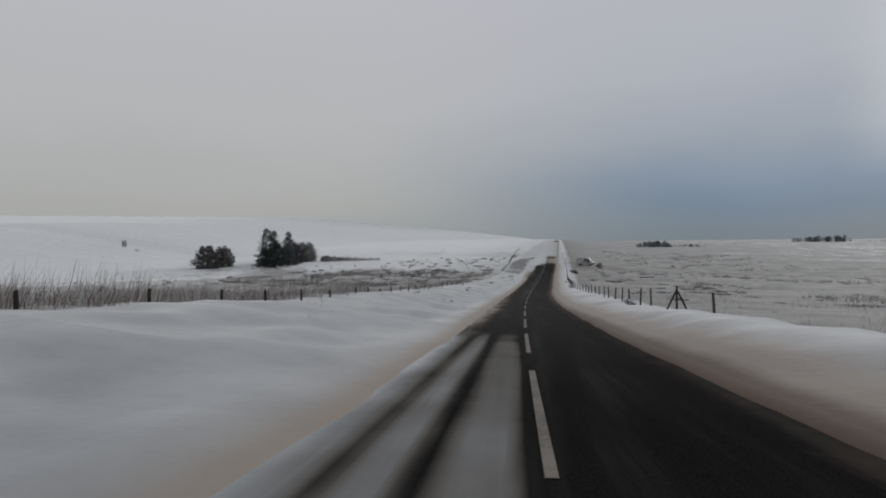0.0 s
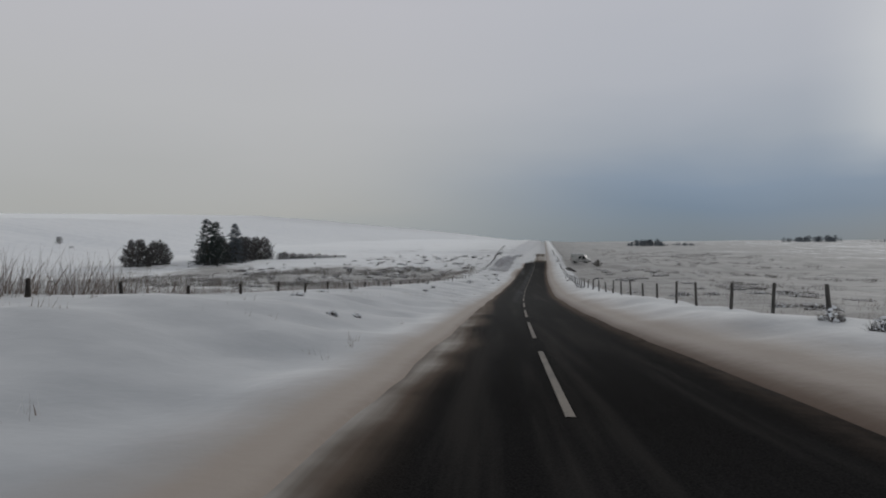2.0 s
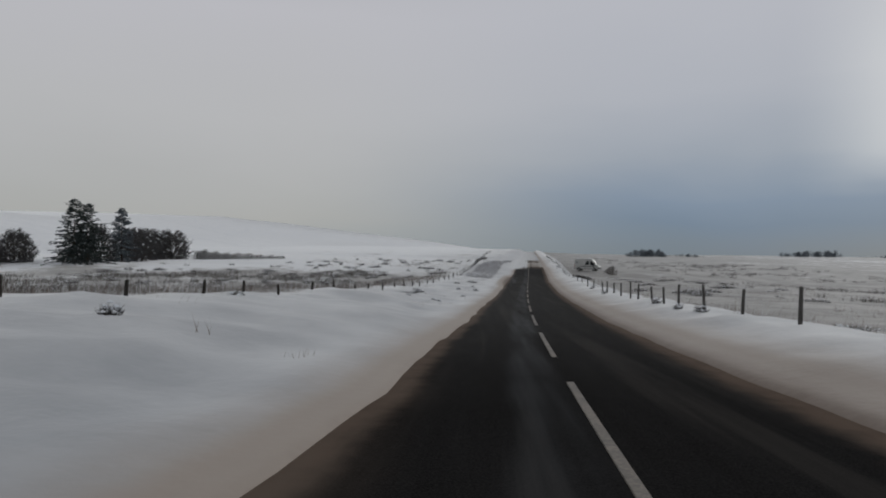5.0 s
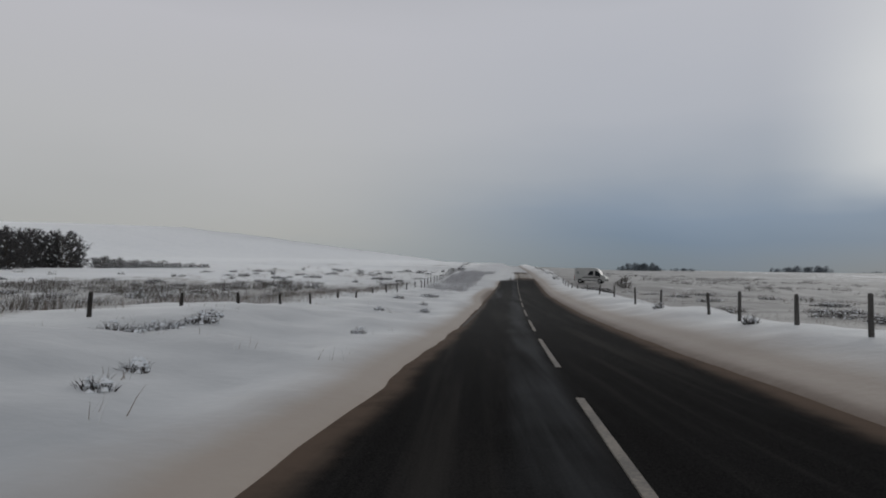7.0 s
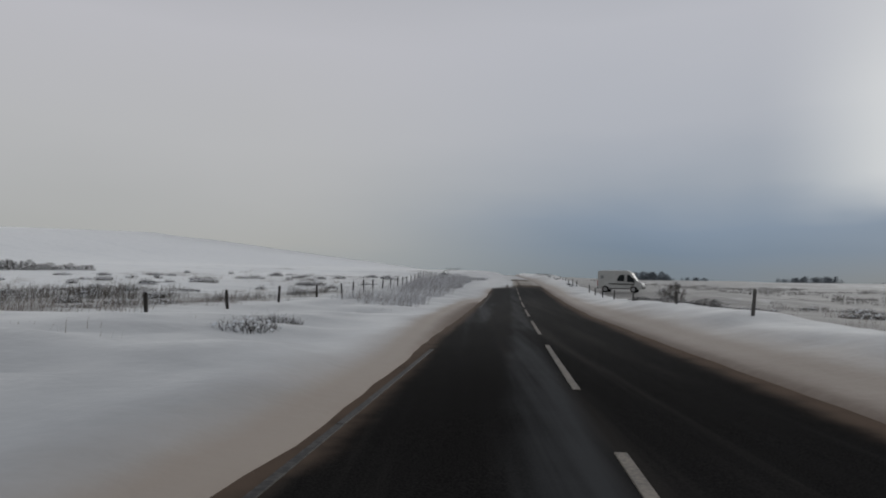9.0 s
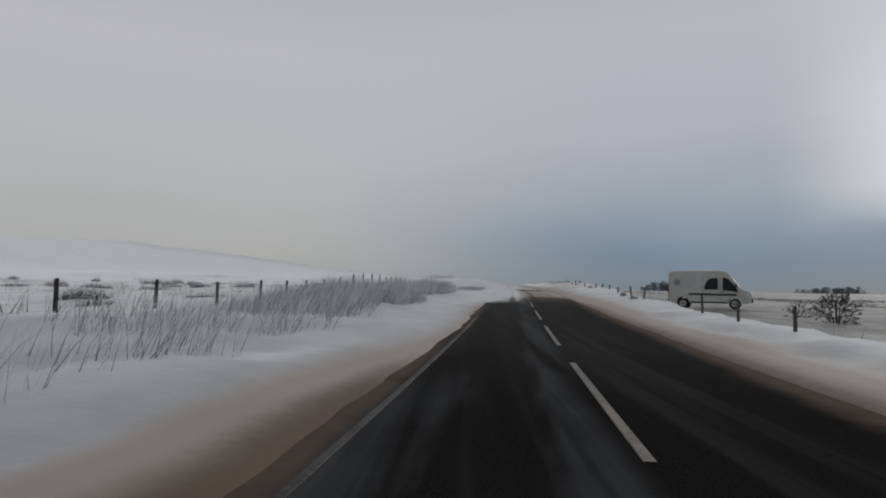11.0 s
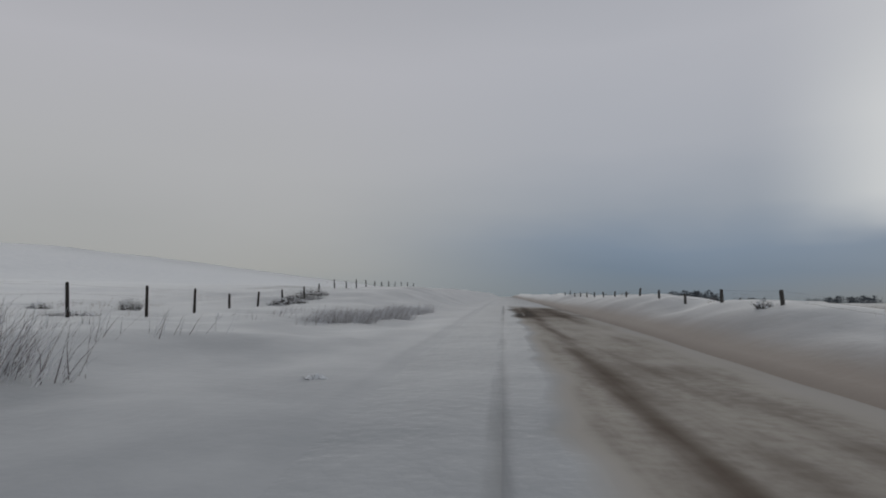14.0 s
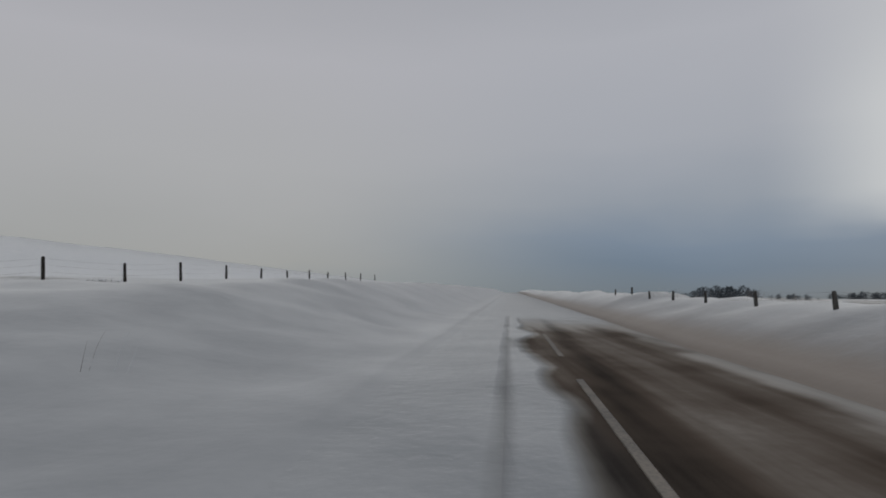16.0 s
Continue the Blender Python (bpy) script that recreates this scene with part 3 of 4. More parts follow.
# ---- plants ----
class Sheaf:
    """Collects thin tapered blades and twigs for one mesh."""

    def __init__(self, seed):
        self.v, self.f, self.r = [], [], random.Random(seed)

    def blade(self, base, way, length, width, bend=0.2, segments=2):
        """A flat tapered leaf or stalk that bends along its length."""
        r = self.r
        side = way.cross(Vector((r.uniform(-1, 1), r.uniform(-1, 1), r.uniform(-0.3, 0.3))))
        side = side.normalized() * width / 2 if side.length > 1e-4 else Vector((width / 2, 0, 0))
        droop = Vector((r.uniform(-1, 1), r.uniform(-1, 1), -0.6)) * bend * length
        n = len(self.v)
        for i in range(segments):
            k = i / segments
            p = base + way * length * k + droop * k * k
            self.v += [p - side * (1 - k), p + side * (1 - k)]
        self.v.append(base + way * length + droop)
        for i in range(segments - 1):
            a = n + 2 * i
            self.f.append((a, a + 1, a + 3, a + 2))
        a = n + 2 * (segments - 1)
        self.f.append((a, a + 1, a + 2))

    def limb(self, a, b_, ra, rb, sides=5):
        """A tapered round stem from a to b."""
        way = (b_ - a).normalized()
        x = way.orthogonal().normalized()
        y = way.cross(x)
        n = len(self.v)
        for p, rad in ((a, ra), (b_, rb)):
            self.v += [p + (x * math.cos(i * math.tau / sides) + y * math.sin(i * math.tau / sides)) * rad for i in range(sides)]
        for i in range(sides):
            j = (i + 1) % sides
            self.f.append((n + i, n + j, n + sides + j, n + sides + i))

    def lump(self, p, size):
        """A small uneven clot of snow."""
        r = self.r
        n = len(self.v)
        for d in ((1, 0, 0), (-0.5, 0.87, 0), (-0.5, -0.87, 0), (0, 0, 0.7), (0, 0, -0.3)):
            self.v.append(p + Vector(d) * size * r.uniform(0.7, 1.3))
        for t in ((0, 1, 3), (1, 2, 3), (2, 0, 3), (1, 0, 4), (2, 1, 4), (0, 2, 4)):
            self.f.append(tuple(n + i for i in t))

    def make(self, name, mat, parent, label="", kind=""):
        return tagged(raw_part(name, self.v, self.f, mat, parent, label), kind=kind)


def conifer(s, u, h, seed, label, mat=None, broad=0.42):
    """A dark spruce: trunk, whorls of drooping boughs set with needle sprays, snow lying on some boughs."""
    thing = tagged(new("spruce_tree"), label, "conifer", "conifers in the snowy field")
    thing.location = put(s, u, -0.15)
    r = random.Random(seed)
    wood, needles, snow = Sheaf(seed), Sheaf(seed + 1), Sheaf(seed + 2)
    knots = [Vector((r.uniform(-0.1, 0.1), r.uniform(-0.1, 0.1), h * k)) for k in (0, 0.35, 0.7, 0.97)]
    for i in range(3):
        wood.limb(knots[i], knots[i + 1], 0.16 * (1 - i / 3.2), 0.16 * (1 - (i + 1) / 3.2), 7)
    z = 0.07 * h
    while z < h * 0.98:
        k = z / h
        reach = h * broad * (1 - k) ** 0.75 * r.uniform(0.7, 1.2) + 0.15
        for j in range(r.randint(5, 8)):
            a = r.uniform(0, math.tau)
            out = Vector((math.cos(a), math.sin(a), 0))
            length = reach * r.uniform(0.6, 1.15)
            root = Vector((0, 0, z))
            tip = root + out * length + Vector((0, 0, length * (0.25 - 0.5 * (1 - k) + r.uniform(-0.1, 0.1))))
            wood.limb(root, tip, 0.03 * (1 - k) + 0.008, 0.005, 3)
            n = int(8 + length * 15)
            for q in range(n):
                f = r.uniform(0.12, 1.0)
                p = root.lerp(tip, f)
                way = (out * r.uniform(0.2, 1.0) + Vector((-out.y, out.x, 0)) * r.uniform(-1, 1) + Vector((0, 0, r.uniform(-0.7, 0.35)))).normalized()
                needles.blade(p, way, r.uniform(0.25, 0.5), r.uniform(0.07, 0.15), 0.25)
            if r.random() < 0.5:
                snow.lump(root.lerp(tip, r.uniform(0.5, 0.9)) + Vector((0, 0, 0.05)), r.uniform(0.05, 0.11))
        z += h * 0.024 * r.uniform(0.8, 1.3)
    for q in range(14):
        needles.blade(Vector((0, 0, h * r.uniform(0.9, 0.98))), Vector((r.uniform(-0.4, 0.4), r.uniform(-0.4, 0.4), 1)).normalized(), 0.35, 0.07)
    wood.make("trunk", BARK, thing)
    needles.make("crown", mat or NEEDLE, thing, "needle boughs in a haze-grey colour" if mat else "dark green needle boughs")
    snow.make("snow", FROSTED, thing, "clots of snow on the boughs", "stuff")
    return thing


def bare_tree(s, u, h, wide, seed, label, name="bare_tree", kind="tree", mat=None, group="leafless trees in the snowy field", dense=1.0, snowy=0.1, domed=True):
    """A leafless many-stemmed tree or shrub: stems, forking limbs and a haze of fine twigs."""
    thing = tagged(new(name), label, kind, group)
    thing.location = put(s, u, -0.1)
    r = random.Random(seed)
    wood, twigs, snow = Sheaf(seed), Sheaf(seed + 1), Sheaf(seed + 2)
    if domed:
        lop = [r.uniform(0.8, 1.12) for _ in range(9)]
        for st in range(5):
            a = st * math.tau / 5 + r.uniform(-0.4, 0.4)
            wood.limb(Vector((0.1 * math.cos(a), 0.1 * math.sin(a), 0)), Vector((math.cos(a) * wide * 0.22, math.sin(a) * wide * 0.22, h * r.uniform(0.5, 0.75))), 0.018 * h, 0.006 * h, 6)
        for br in range(int(190 * dense)):
            a, lift = r.uniform(0, math.tau), r.uniform(-0.05, 1.0) if dense < 2 else r.uniform(0.0, 1.0) ** 1.35
            full = math.sqrt(max(0.05, 1 - max(0.0, lift - 0.25) ** 2 / 0.60)) * lop[int(a / math.tau * 9) % 9] * (0.84 + 0.16 * fade(lift, -0.05, 0.3))
            d = wide / 2 * full * math.sqrt(r.uniform(0.12, 1.0))
            p = Vector((math.cos(a) * d, math.sin(a) * d, h * (0.05 + 0.86 * lift) * lop[(int(a * 3) + br % 2) % 9] ** 0.7))
            foot = Vector((p.x * r.uniform(0.4, 0.8), p.y * r.uniform(0.4, 0.8), p.z * r.uniform(0.4, 0.9)))
            wood.limb(foot, p, 0.004 * h, 0.0015 * h, 3)
            out = Vector((p.x, p.y, p.z - 0.35 * h)).normalized()
            for tw in range(26):
                e = foot.lerp(p, r.uniform(0.6, 1.0))
                w2 = (out * 0.35 + Vector((r.uniform(-1, 1), r.uniform(-1, 1), r.uniform(-0.7, 0.9)))).normalized()
                twigs.blade(e, w2, h * r.uniform(0.04, 0.10), h * r.uniform(0.005, 0.013), 0.3)
            if r.random() < snowy:
                snow.lump(p, r.uniform(0.02, 0.045) * h)
    for st in range(0 if domed else r.randint(4, 6)):
        a = r.uniform(0, math.tau)
        top = Vector((math.cos(a) * wide * r.uniform(0.1, 0.42), math.sin(a) * wide * r.uniform(0.1, 0.42), h * r.uniform(0.62, 0.92)))
        foot = Vector((math.cos(a) * wide * 0.06, math.sin(a) * wide * 0.06, 0))
        mid = foot.lerp(top, 0.5) + Vector((r.uniform(-0.1, 0.1) * wide, r.uniform(-0.1, 0.1) * wide, 0))
        wood.limb(foot, mid, 0.022 * h, 0.014 * h, 6)
        wood.limb(mid, top, 0.014 * h, 0.004 * h, 5)
        for br in range(int(13 * dense)):
            f = r.uniform(0.12, 1.0)
            p = foot.lerp(mid, f * 2) if f < 0.5 else mid.lerp(top, f * 2 - 1)
            way = Vector((r.uniform(-1, 1), r.uniform(-1, 1), r.uniform(-0.15, 0.9))).normalized()
            length = wide * r.uniform(0.16, 0.36)
            q = p + way * length
            wood.limb(p, q, 0.005 * h, 0.0015 * h, 3)
            for tw in range(int(26 * dense)):
                e = p.lerp(q, r.uniform(0.15, 1.0))
                w2 = (way * 0.5 + Vector((r.uniform(-1, 1), r.uniform(-1, 1), r.uniform(-0.5, 1)))).normalized()
                twigs.blade(e, w2, h * r.uniform(0.06, 0.15), h * r.uniform(0.006, 0.014), 0.3)
            if r.random() < snowy:
                snow.lump(q, r.uniform(0.03, 0.07) * h * 0.3)
    wood.make("trunk", BARK, thing)
    twigs.make("crown", mat or TWIG, thing, "dense fine leafless twigs")
    if snow.v:
        snow.make("snow", FROSTED, thing, "clots of snow on the twigs", "stuff")
    return thing


def heather(s, u, h, wide, seed, label="dark snow-dusted heather clump on the verge", group="heather clumps"):
    """A low wiry clump with snow caught in it."""
    thing = tagged(new("heather_clump"), label, "shrub", group)
    thing.location = put(s, u, -0.05)
    r = random.Random(seed)
    stems, snow = Sheaf(seed), Sheaf(seed + 1)
    for i in range(int(60 + 190 * wide)):
        a, d = r.uniform(0, math.tau), math.sqrt(r.random()) * wide / 2
        p = Vector((math.cos(a) * d, math.sin(a) * d, 0))
        way = (p * (0.7 / max(wide, 0.1)) + Vector((r.uniform(-0.35, 0.35), r.uniform(-0.35, 0.35), 1))).normalized()
        k = 1 - 0.55 * (2 * d / wide) ** 2
        stems.blade(p, way, h * k * r.uniform(0.5, 1.1), 0.014 * r.uniform(0.6, 1.4), 0.3)
    for i in range(int(16 + 22 * wide)):
        a, d = r.uniform(0, math.tau), math.sqrt(r.random()) * wide / 2
        snow.lump(Vector((math.cos(a) * d, math.sin(a) * d, h * (1 - 0.7 * (2 * d / wide) ** 2) * r.uniform(0.05, 0.7))), r.uniform(0.025, 0.07))
    stems.make("foliage", HEATH, thing, "", "stuff")
    snow.make("snow", FROSTED, thing, "snow caught between the stems", "stuff")
    return thing


def growth(name, label, category, mat, places, seed, fat=1.0):
    """Grass or reeds that nobody could count: one mesh of bent stalks. places: (s, u, height, stalks, spread, lean)."""
    sheaf = Sheaf(seed)
    r = sheaf.r
    for s, u, h, stalks, spread, lean in places:
        c = put(s, u, -0.04)
        for i in range(stalks):
            a, d = r.uniform(0, math.tau), math.sqrt(r.random()) * spread
            base = c + Vector((math.cos(a) * d, math.sin(a) * d, 0))
            way = Vector((lean + r.gauss(0, 0.22), 0.25 * lean + r.gauss(0, 0.22), 1)).normalized()
            sheaf.blade(base, way, h * r.uniform(0.55, 1.15), r.uniform(0.005, 0.011) * (1 + h) * fat, 0.18)
    return tagged(mesh_object(name, sheaf.v, sheaf.f, mat), label, category, kind="stuff")


def scatter(seed, count, s_span, u_span, h_span, stalks, spread, lean, size=6.0, keep=0.0):
    """Clump places in a stretch of land, thinned by a wide noise."""
    r = random.Random(seed)
    made = []
    while len(made) < count:
        s, u = r.uniform(*s_span), r.uniform(*u_span)
        n = hills(s + seed * 31, u, size)
        if n < keep + r.uniform(-0.25, 0.25):
            continue
        made.append((s, u, r.uniform(*h_span) * (1 + 0.4 * n), r.randint(*stalks), spread * r.uniform(0.6, 1.3), lean))
    return made


# left side: tall frosted reeds before and behind the fence
dense = []
rng = random.Random(5)
while len(dense) < 760:
    s = 206 - 37 * rng.random() ** 0.85
    front = table([(163, -5.2), (172, -5.8), (176, -6.2), (182, -5.3), (190, -6.7), (194, -6.5), (200, -6.0), (206, -6.0)], s)
    back = table([(163, -8.6), (185, -9.3), (206, -8.4)], s)
    u = rng.uniform(back, front)
    if hills(s, u, 2.5) < -0.24 - 0.4 * fade(s, 184, 189) + rng.uniform(-0.2, 0.2):
        continue
    dense.append((s, u, rng.uniform(0.55, 0.98) * (1 + 0.5 * hills(s, u, 4.0)) * (1 + 0.2 * fade(s, 184, 190)), rng.randint(34, 54), 0.42, 0.34))
growth("reeds", "dense frosted grey-brown reeds leaning in the wind", "reeds", REED, dense, 11)
growth("tall_grass", "sparse tall frosted stalks on the snowy verge", "grass", RIMED,
       scatter(12, 330, (150, 173), (-8.8, -5.0), (0.45, 1.0), (4, 10), 0.3, 0.26, 3.0, 0.0), 12)
growth("reeds", "thin clumps of frosted reeds close to the road", "reeds", REED,
       [(154.4 + 0.5 * math.sin(3.1 * i), -5.9 + 0.5 * math.sin(1.7 * i), 0.8, 9, 0.35, 0.26) for i in range(22)]
       + [(160.6 + 0.8 * math.sin(2.3 * i), -5.5 + 0.4 * math.sin(1.3 * i), 0.75, 9, 0.35, 0.28) for i in range(26)]
       + scatter(21, 90, (149, 170), (-7.4, -5.2), (0.5, 0.85), (4, 9), 0.3, 0.26, 2.5, 0.0), 21)
growth("reeds", "patchy frosted reeds half buried in drifted snow", "reeds", REED,
       [(217.9 + 6.3 * k, -6.25 + 1.35 * k - 1.3 * q, 0.66 - 0.2 * q, 26, 0.36, 0.34) for k in (i / 44 for i in range(45)) for q in (0.0, 0.25, 0.55)
        if hills(k * 8, q, 1.6) > -0.5]
       + [(225.2 + 4.4 * k, -5.6 + 1.0 * k - 1.1 * q, 0.56 - 0.2 * q, 24, 0.32, 0.34) for k in (i / 28 for i in range(29)) for q in (0.0, 0.3, 0.6)
          if hills(k * 6, q + 3, 1.4) > -0.5]
       + [(233.4, -5.6, 0.7, 4, 0.3, 0.3)] + [(208.0 + 0.5 * i, -7.6 + 0.25 * i, 0.7, 9, 0.4, 0.32) for i in range(6)] + scatter(13, 36, (209, 226), (-9.5, -6.6), (0.25, 0.45), (8, 16), 0.35, 0.32, 4.0, 0.2), 13)
growth("tall_grass", "pale brown dead grass standing through the snow", "grass", DARK_STRAW,
       scatter(14, 1000, (8, 48), (-26, -10.2), (0.6, 1.25), (14, 24), 0.5, 0.18, 8.0, -0.15), 14)
growth("tall_grass", "brown dead grass along the field edge", "grass", DARK_STRAW,
       scatter(18, 900, (40, 150), (-15, -10.0), (0.3, 0.6), (12, 22), 0.5, 0.15, 7.0, -0.1), 18)
growth("verge_grass", "few thin stalks poking out of the verge", "grass", STRAW,
       [(35.0, -3.5, 0.3, 7, 0.1, 0.1), (35.5, -3.9, 0.34, 9, 0.14, 0.1), (36.4, -3.5, 0.28, 6, 0.1, 0.1), (37.2, -3.6, 0.3, 8, 0.12, 0.1)]
       + scatter(19, 150, (15, 150), (-9, -3.6), (0.1, 0.32), (3, 8), 0.25, 0.15, 3.5, 0.22), 19)
growth("field_grass", "rough frosted grass tussocks in the field", "grass", STRAW,
       scatter(15, 1500, (55, 235), (-46, -10.4), (0.25, 0.5), (8, 16), 0.5, 0.1, 9.0, 0.02), 15)
growth("field_grass", "brown and frosted grass tussocks across the low field", "grass", STRAW,
       scatter(16, 1900, (18, 185), (6.6, 48), (0.22, 0.48), (8, 15), 0.5, 0.12, 10.0, -0.05), 16)
growth("field_grass", "thin grass stalks along the fence in snow", "grass", STRAW,
       scatter(17, 160, (186, 262), (5.6, 9), (0.15, 0.35), (6, 12), 0.3, 0.15, 5.0, 0.1), 17)

# dark heath in patches: across the low field and up to the foot of the white hill
growth("heath", "dark patches of heath and rushes across the low field", "heath", HEATH_RUSH,
       scatter(31, 900, (60, 330), (22, 80), (0.3, 0.7), (18, 28), 0.8, 0.1, 13.0, 0.14), 31, 3.0)
growth("heath", "dark patches of heath and rushes in the snowy hill field", "heath", HEATH_RUSH,
       scatter(32, 950, (80, 168), (-62, -12), (0.3, 0.8), (18, 28), 0.75, 0.1, 11.0, 0.12), 32, 3.0)

# trees beyond the left field
conifer(160.6, -73.0, 10.8, 21, "tall dark spruce at the edge of a copse")
conifer(161.8, -71.6, 10.2, 22, "dark spruce standing close beside a taller one")
conifer(169.0, -70.6, 9.6, 23, "tall spruce in the copse, greyed as if by haze", HAZE_NEEDLE, 0.3)
bare_tree(163.6, -74.5, 6.2, 6.0, 42, "grey leafless tree at the copse edge", dense=1.2, mat=DARK_TWIG)
bare_tree(166.0, -72.8, 7.0, 7.0, 31, "grey leafless tree between two dark spruces", dense=1.3, mat=DARK_TWIG)
bare_tree(172.5, -71.8, 6.8, 7.0, 32, "grey leafless tree beside a dark spruce", dense=1.3, mat=DARK_TWIG)
bare_tree(177.0, -73, 6.8, 7.5, 33, "spreading leafless tree in the copse", dense=1.3, mat=DARK_TWIG)
bare_tree(182, -75, 6.6, 7.5, 34, "low spreading leafless tree in the copse", dense=1.3, mat=DARK_TWIG)
bare_tree(186.5, -77, 6.0, 7.5, 41, "low spreading leafless tree in the copse", dense=1.3, mat=DARK_TWIG)
bare_tree(190.5, -79, 7.2, 8.8, 35, "dense dark rounded thicket in the snowy field", "thicket", "shrub", DARK_TWIG, dense=2.6)
bare_tree(193.4, -75.7, 6.8, 8.8, 36, "dense dark rounded thicket in the snowy field", "thicket", "shrub", DARK_TWIG, dense=2.6)
bare_tree(162.5, -91.2, 7.2, 7.6, 37, "round grey leafless thicket standing alone", "thicket", "shrub", DARK_TWIG, dense=2.6)
bare_tree(168, -89.6, 6.6, 6.8, 38, "round grey leafless thicket standing alone", "thicket", "shrub", DARK_TWIG, dense=2.6)
bare_tree(222, -160, 3.4, 2.6, 39, "small dark lone bush on the white hill", "thicket", "shrub", DARK_TWIG, dense=0.5)
bare_tree(215, -150, 1.7, 2.4, 40, "small dark lone bush on the white hill", "thicket", "shrub", DARK_TWIG, dense=0.4)
bare_tree(172, -101, 2.4, 3.0, 43, "small dark lone bush on the white hill", "thicket", "shrub", DARK_TWIG, dense=0.4)
for i in range(24):
    k = i / 23
    bare_tree(194.5 + 4.5 * k, -70.5 + 17.0 * k, (2.6 - 1.75 * k ** 0.5) * (0.85 + 0.3 * (i % 3) / 2), 2.4 - 0.9 * k, 50 + i, "low leafless bush in a thinning hedge line", "hedge_bush", "shrub",
              DARK_TWIG, "bushes in a hedge line", 0.8, 0.02)

# low bushes over the hillside and along the fences
rng = random.Random(61)
for i in range(130):
    s = rng.uniform(95, 222)
    u = -rng.uniform(14, 17 + 0.36 * (275 - s))
    heather(s, u, rng.uniform(0.4, 1.0), rng.uniform(0.6, 1.9), 1000 + i, "dark snow-dusted heather bush on the hillside", "heather on the hillside")
for i, (s, u, h, w) in enumerate(((104.2, -7.3, 0.34, 0.8), (105.0, -7.0, 0.30, 0.7), (98.6, -4.9, 0.3, 0.35), (107.7, -4.4, 0.32, 0.35),
                                  (121.2, -4.6, 0.32, 0.4), (135, -6.2, 0.5, 1.4), (137.5, -6.6, 0.45, 1.5), (52, -8.8, 0.3, 0.5), (47, -8.2, 0.3, 0.5), (58.5, -9.2, 0.35, 0.7),
                                  (82.5, -8.8, 0.3, 0.45), (206.6, -3.4, 0.16, 0.26), (42.5, -5.6, 0.32, 0.3), (43.4, -5.1, 0.28, 0.25), (66, -6.4, 0.3, 0.4), (74, -7.0, 0.3, 0.35), (100.1, -5.4, 0.3, 0.32), (99.0, -6.6, 0.22, 0.3), (103.2, -7.6, 0.36, 0.9), (106.2, -7.4, 0.3, 0.6), (116, -5.6, 0.3, 0.4), (125, -5.2, 0.35, 0.45), (129, -7.2, 0.35, 0.8), (230.5, -11.9, 0.6, 1.8), (233, -12, 0.7, 2.2), (235.4, -12.2, 0.65, 1.8), (228.5, -11.7, 0.5, 1.2), (243, -12, 0.35, 1.6))):
    heather(s, u, h, w, 200 + i)
for i, (s, u, h, w) in enumerate(((86.4, 5.4, 0.4, 0.6), (88.6, 5.2, 0.35, 0.5), (93.2, 5.4, 0.4, 0.6), (109, 5.2, 0.4, 0.5), (120.1, 5.5, 0.4, 0.6), (37, 5.9, 0.4, 0.7),
                                  (39, 6.0, 0.35, 0.8), (34.8, 5.7, 0.35, 0.6), (187.5, 5.5, 0.35, 0.6), (191.3, 5.6, 0.4, 0.6), (205.8, 5.4, 0.3, 0.7), (213.6, 5.0, 0.3, 0.6))):
    heather(s, u, h * 1.35, w * 0.62, 240 + i, "dark heather clump at a fence post")
for i in range(46):
    s = rng.uniform(45, 184)
    heather(s, rng.uniform(9, 34), rng.uniform(0.3, 0.65), rng.uniform(0.8, 2.4), 1300 + i, "low dark heather patch in the frosted field", "heather in the low field")
for i in range(50):
    s = rng.uniform(70, 178)
    heather(s, -rng.uniform(11, 34), rng.uniform(0.3, 0.7), rng.uniform(0.7, 2.2), 1400 + i, "dark snow-dusted heather bush on the hillside", "heather on the hillside")
for i, (s, u, h, w) in enumerate(((52, 26, 0.5, 3.0), (56, 31, 0.5, 3.4), (95, 22, 0.5, 2.0), (128, 16, 0.6, 2.2), (140, 22, 0.6, 2.6), (150, 14, 0.6, 2.0), (160, 19, 0.6, 2.4))):
    heather(s, u, h, w, 270 + i, "broad dark heather patch in the brown field", "heather in the low field")

# right side: a ragged low hedge, bushes and far woods
for i in range(14):
    bare_tree(149.5 + 1.15 * i, 7.5 + 0.25 * math.sin(i * 2.1), 0.56 + 0.07 * math.sin(i * 1.7) , 2.0, 300 + i,
              "low dark gorse bush powdered with snow", "gorse_bush", "shrub", DARK_TWIG, "gorse bushes in a low hedge", 1.5, 0.25)
bare_tree(186.5, 15.5, 1.9, 2.4, 321, "grey leafless shrub beside the parked van", "thicket", "shrub", TWIG)
bare_tree(190.2, 15.2, 1.1, 2.2, 322, "low dark gorse bush before the van's bonnet", "gorse_bush", "shrub", DARK_TWIG, "gorse bushes in a low hedge", 0.6, 0.1)


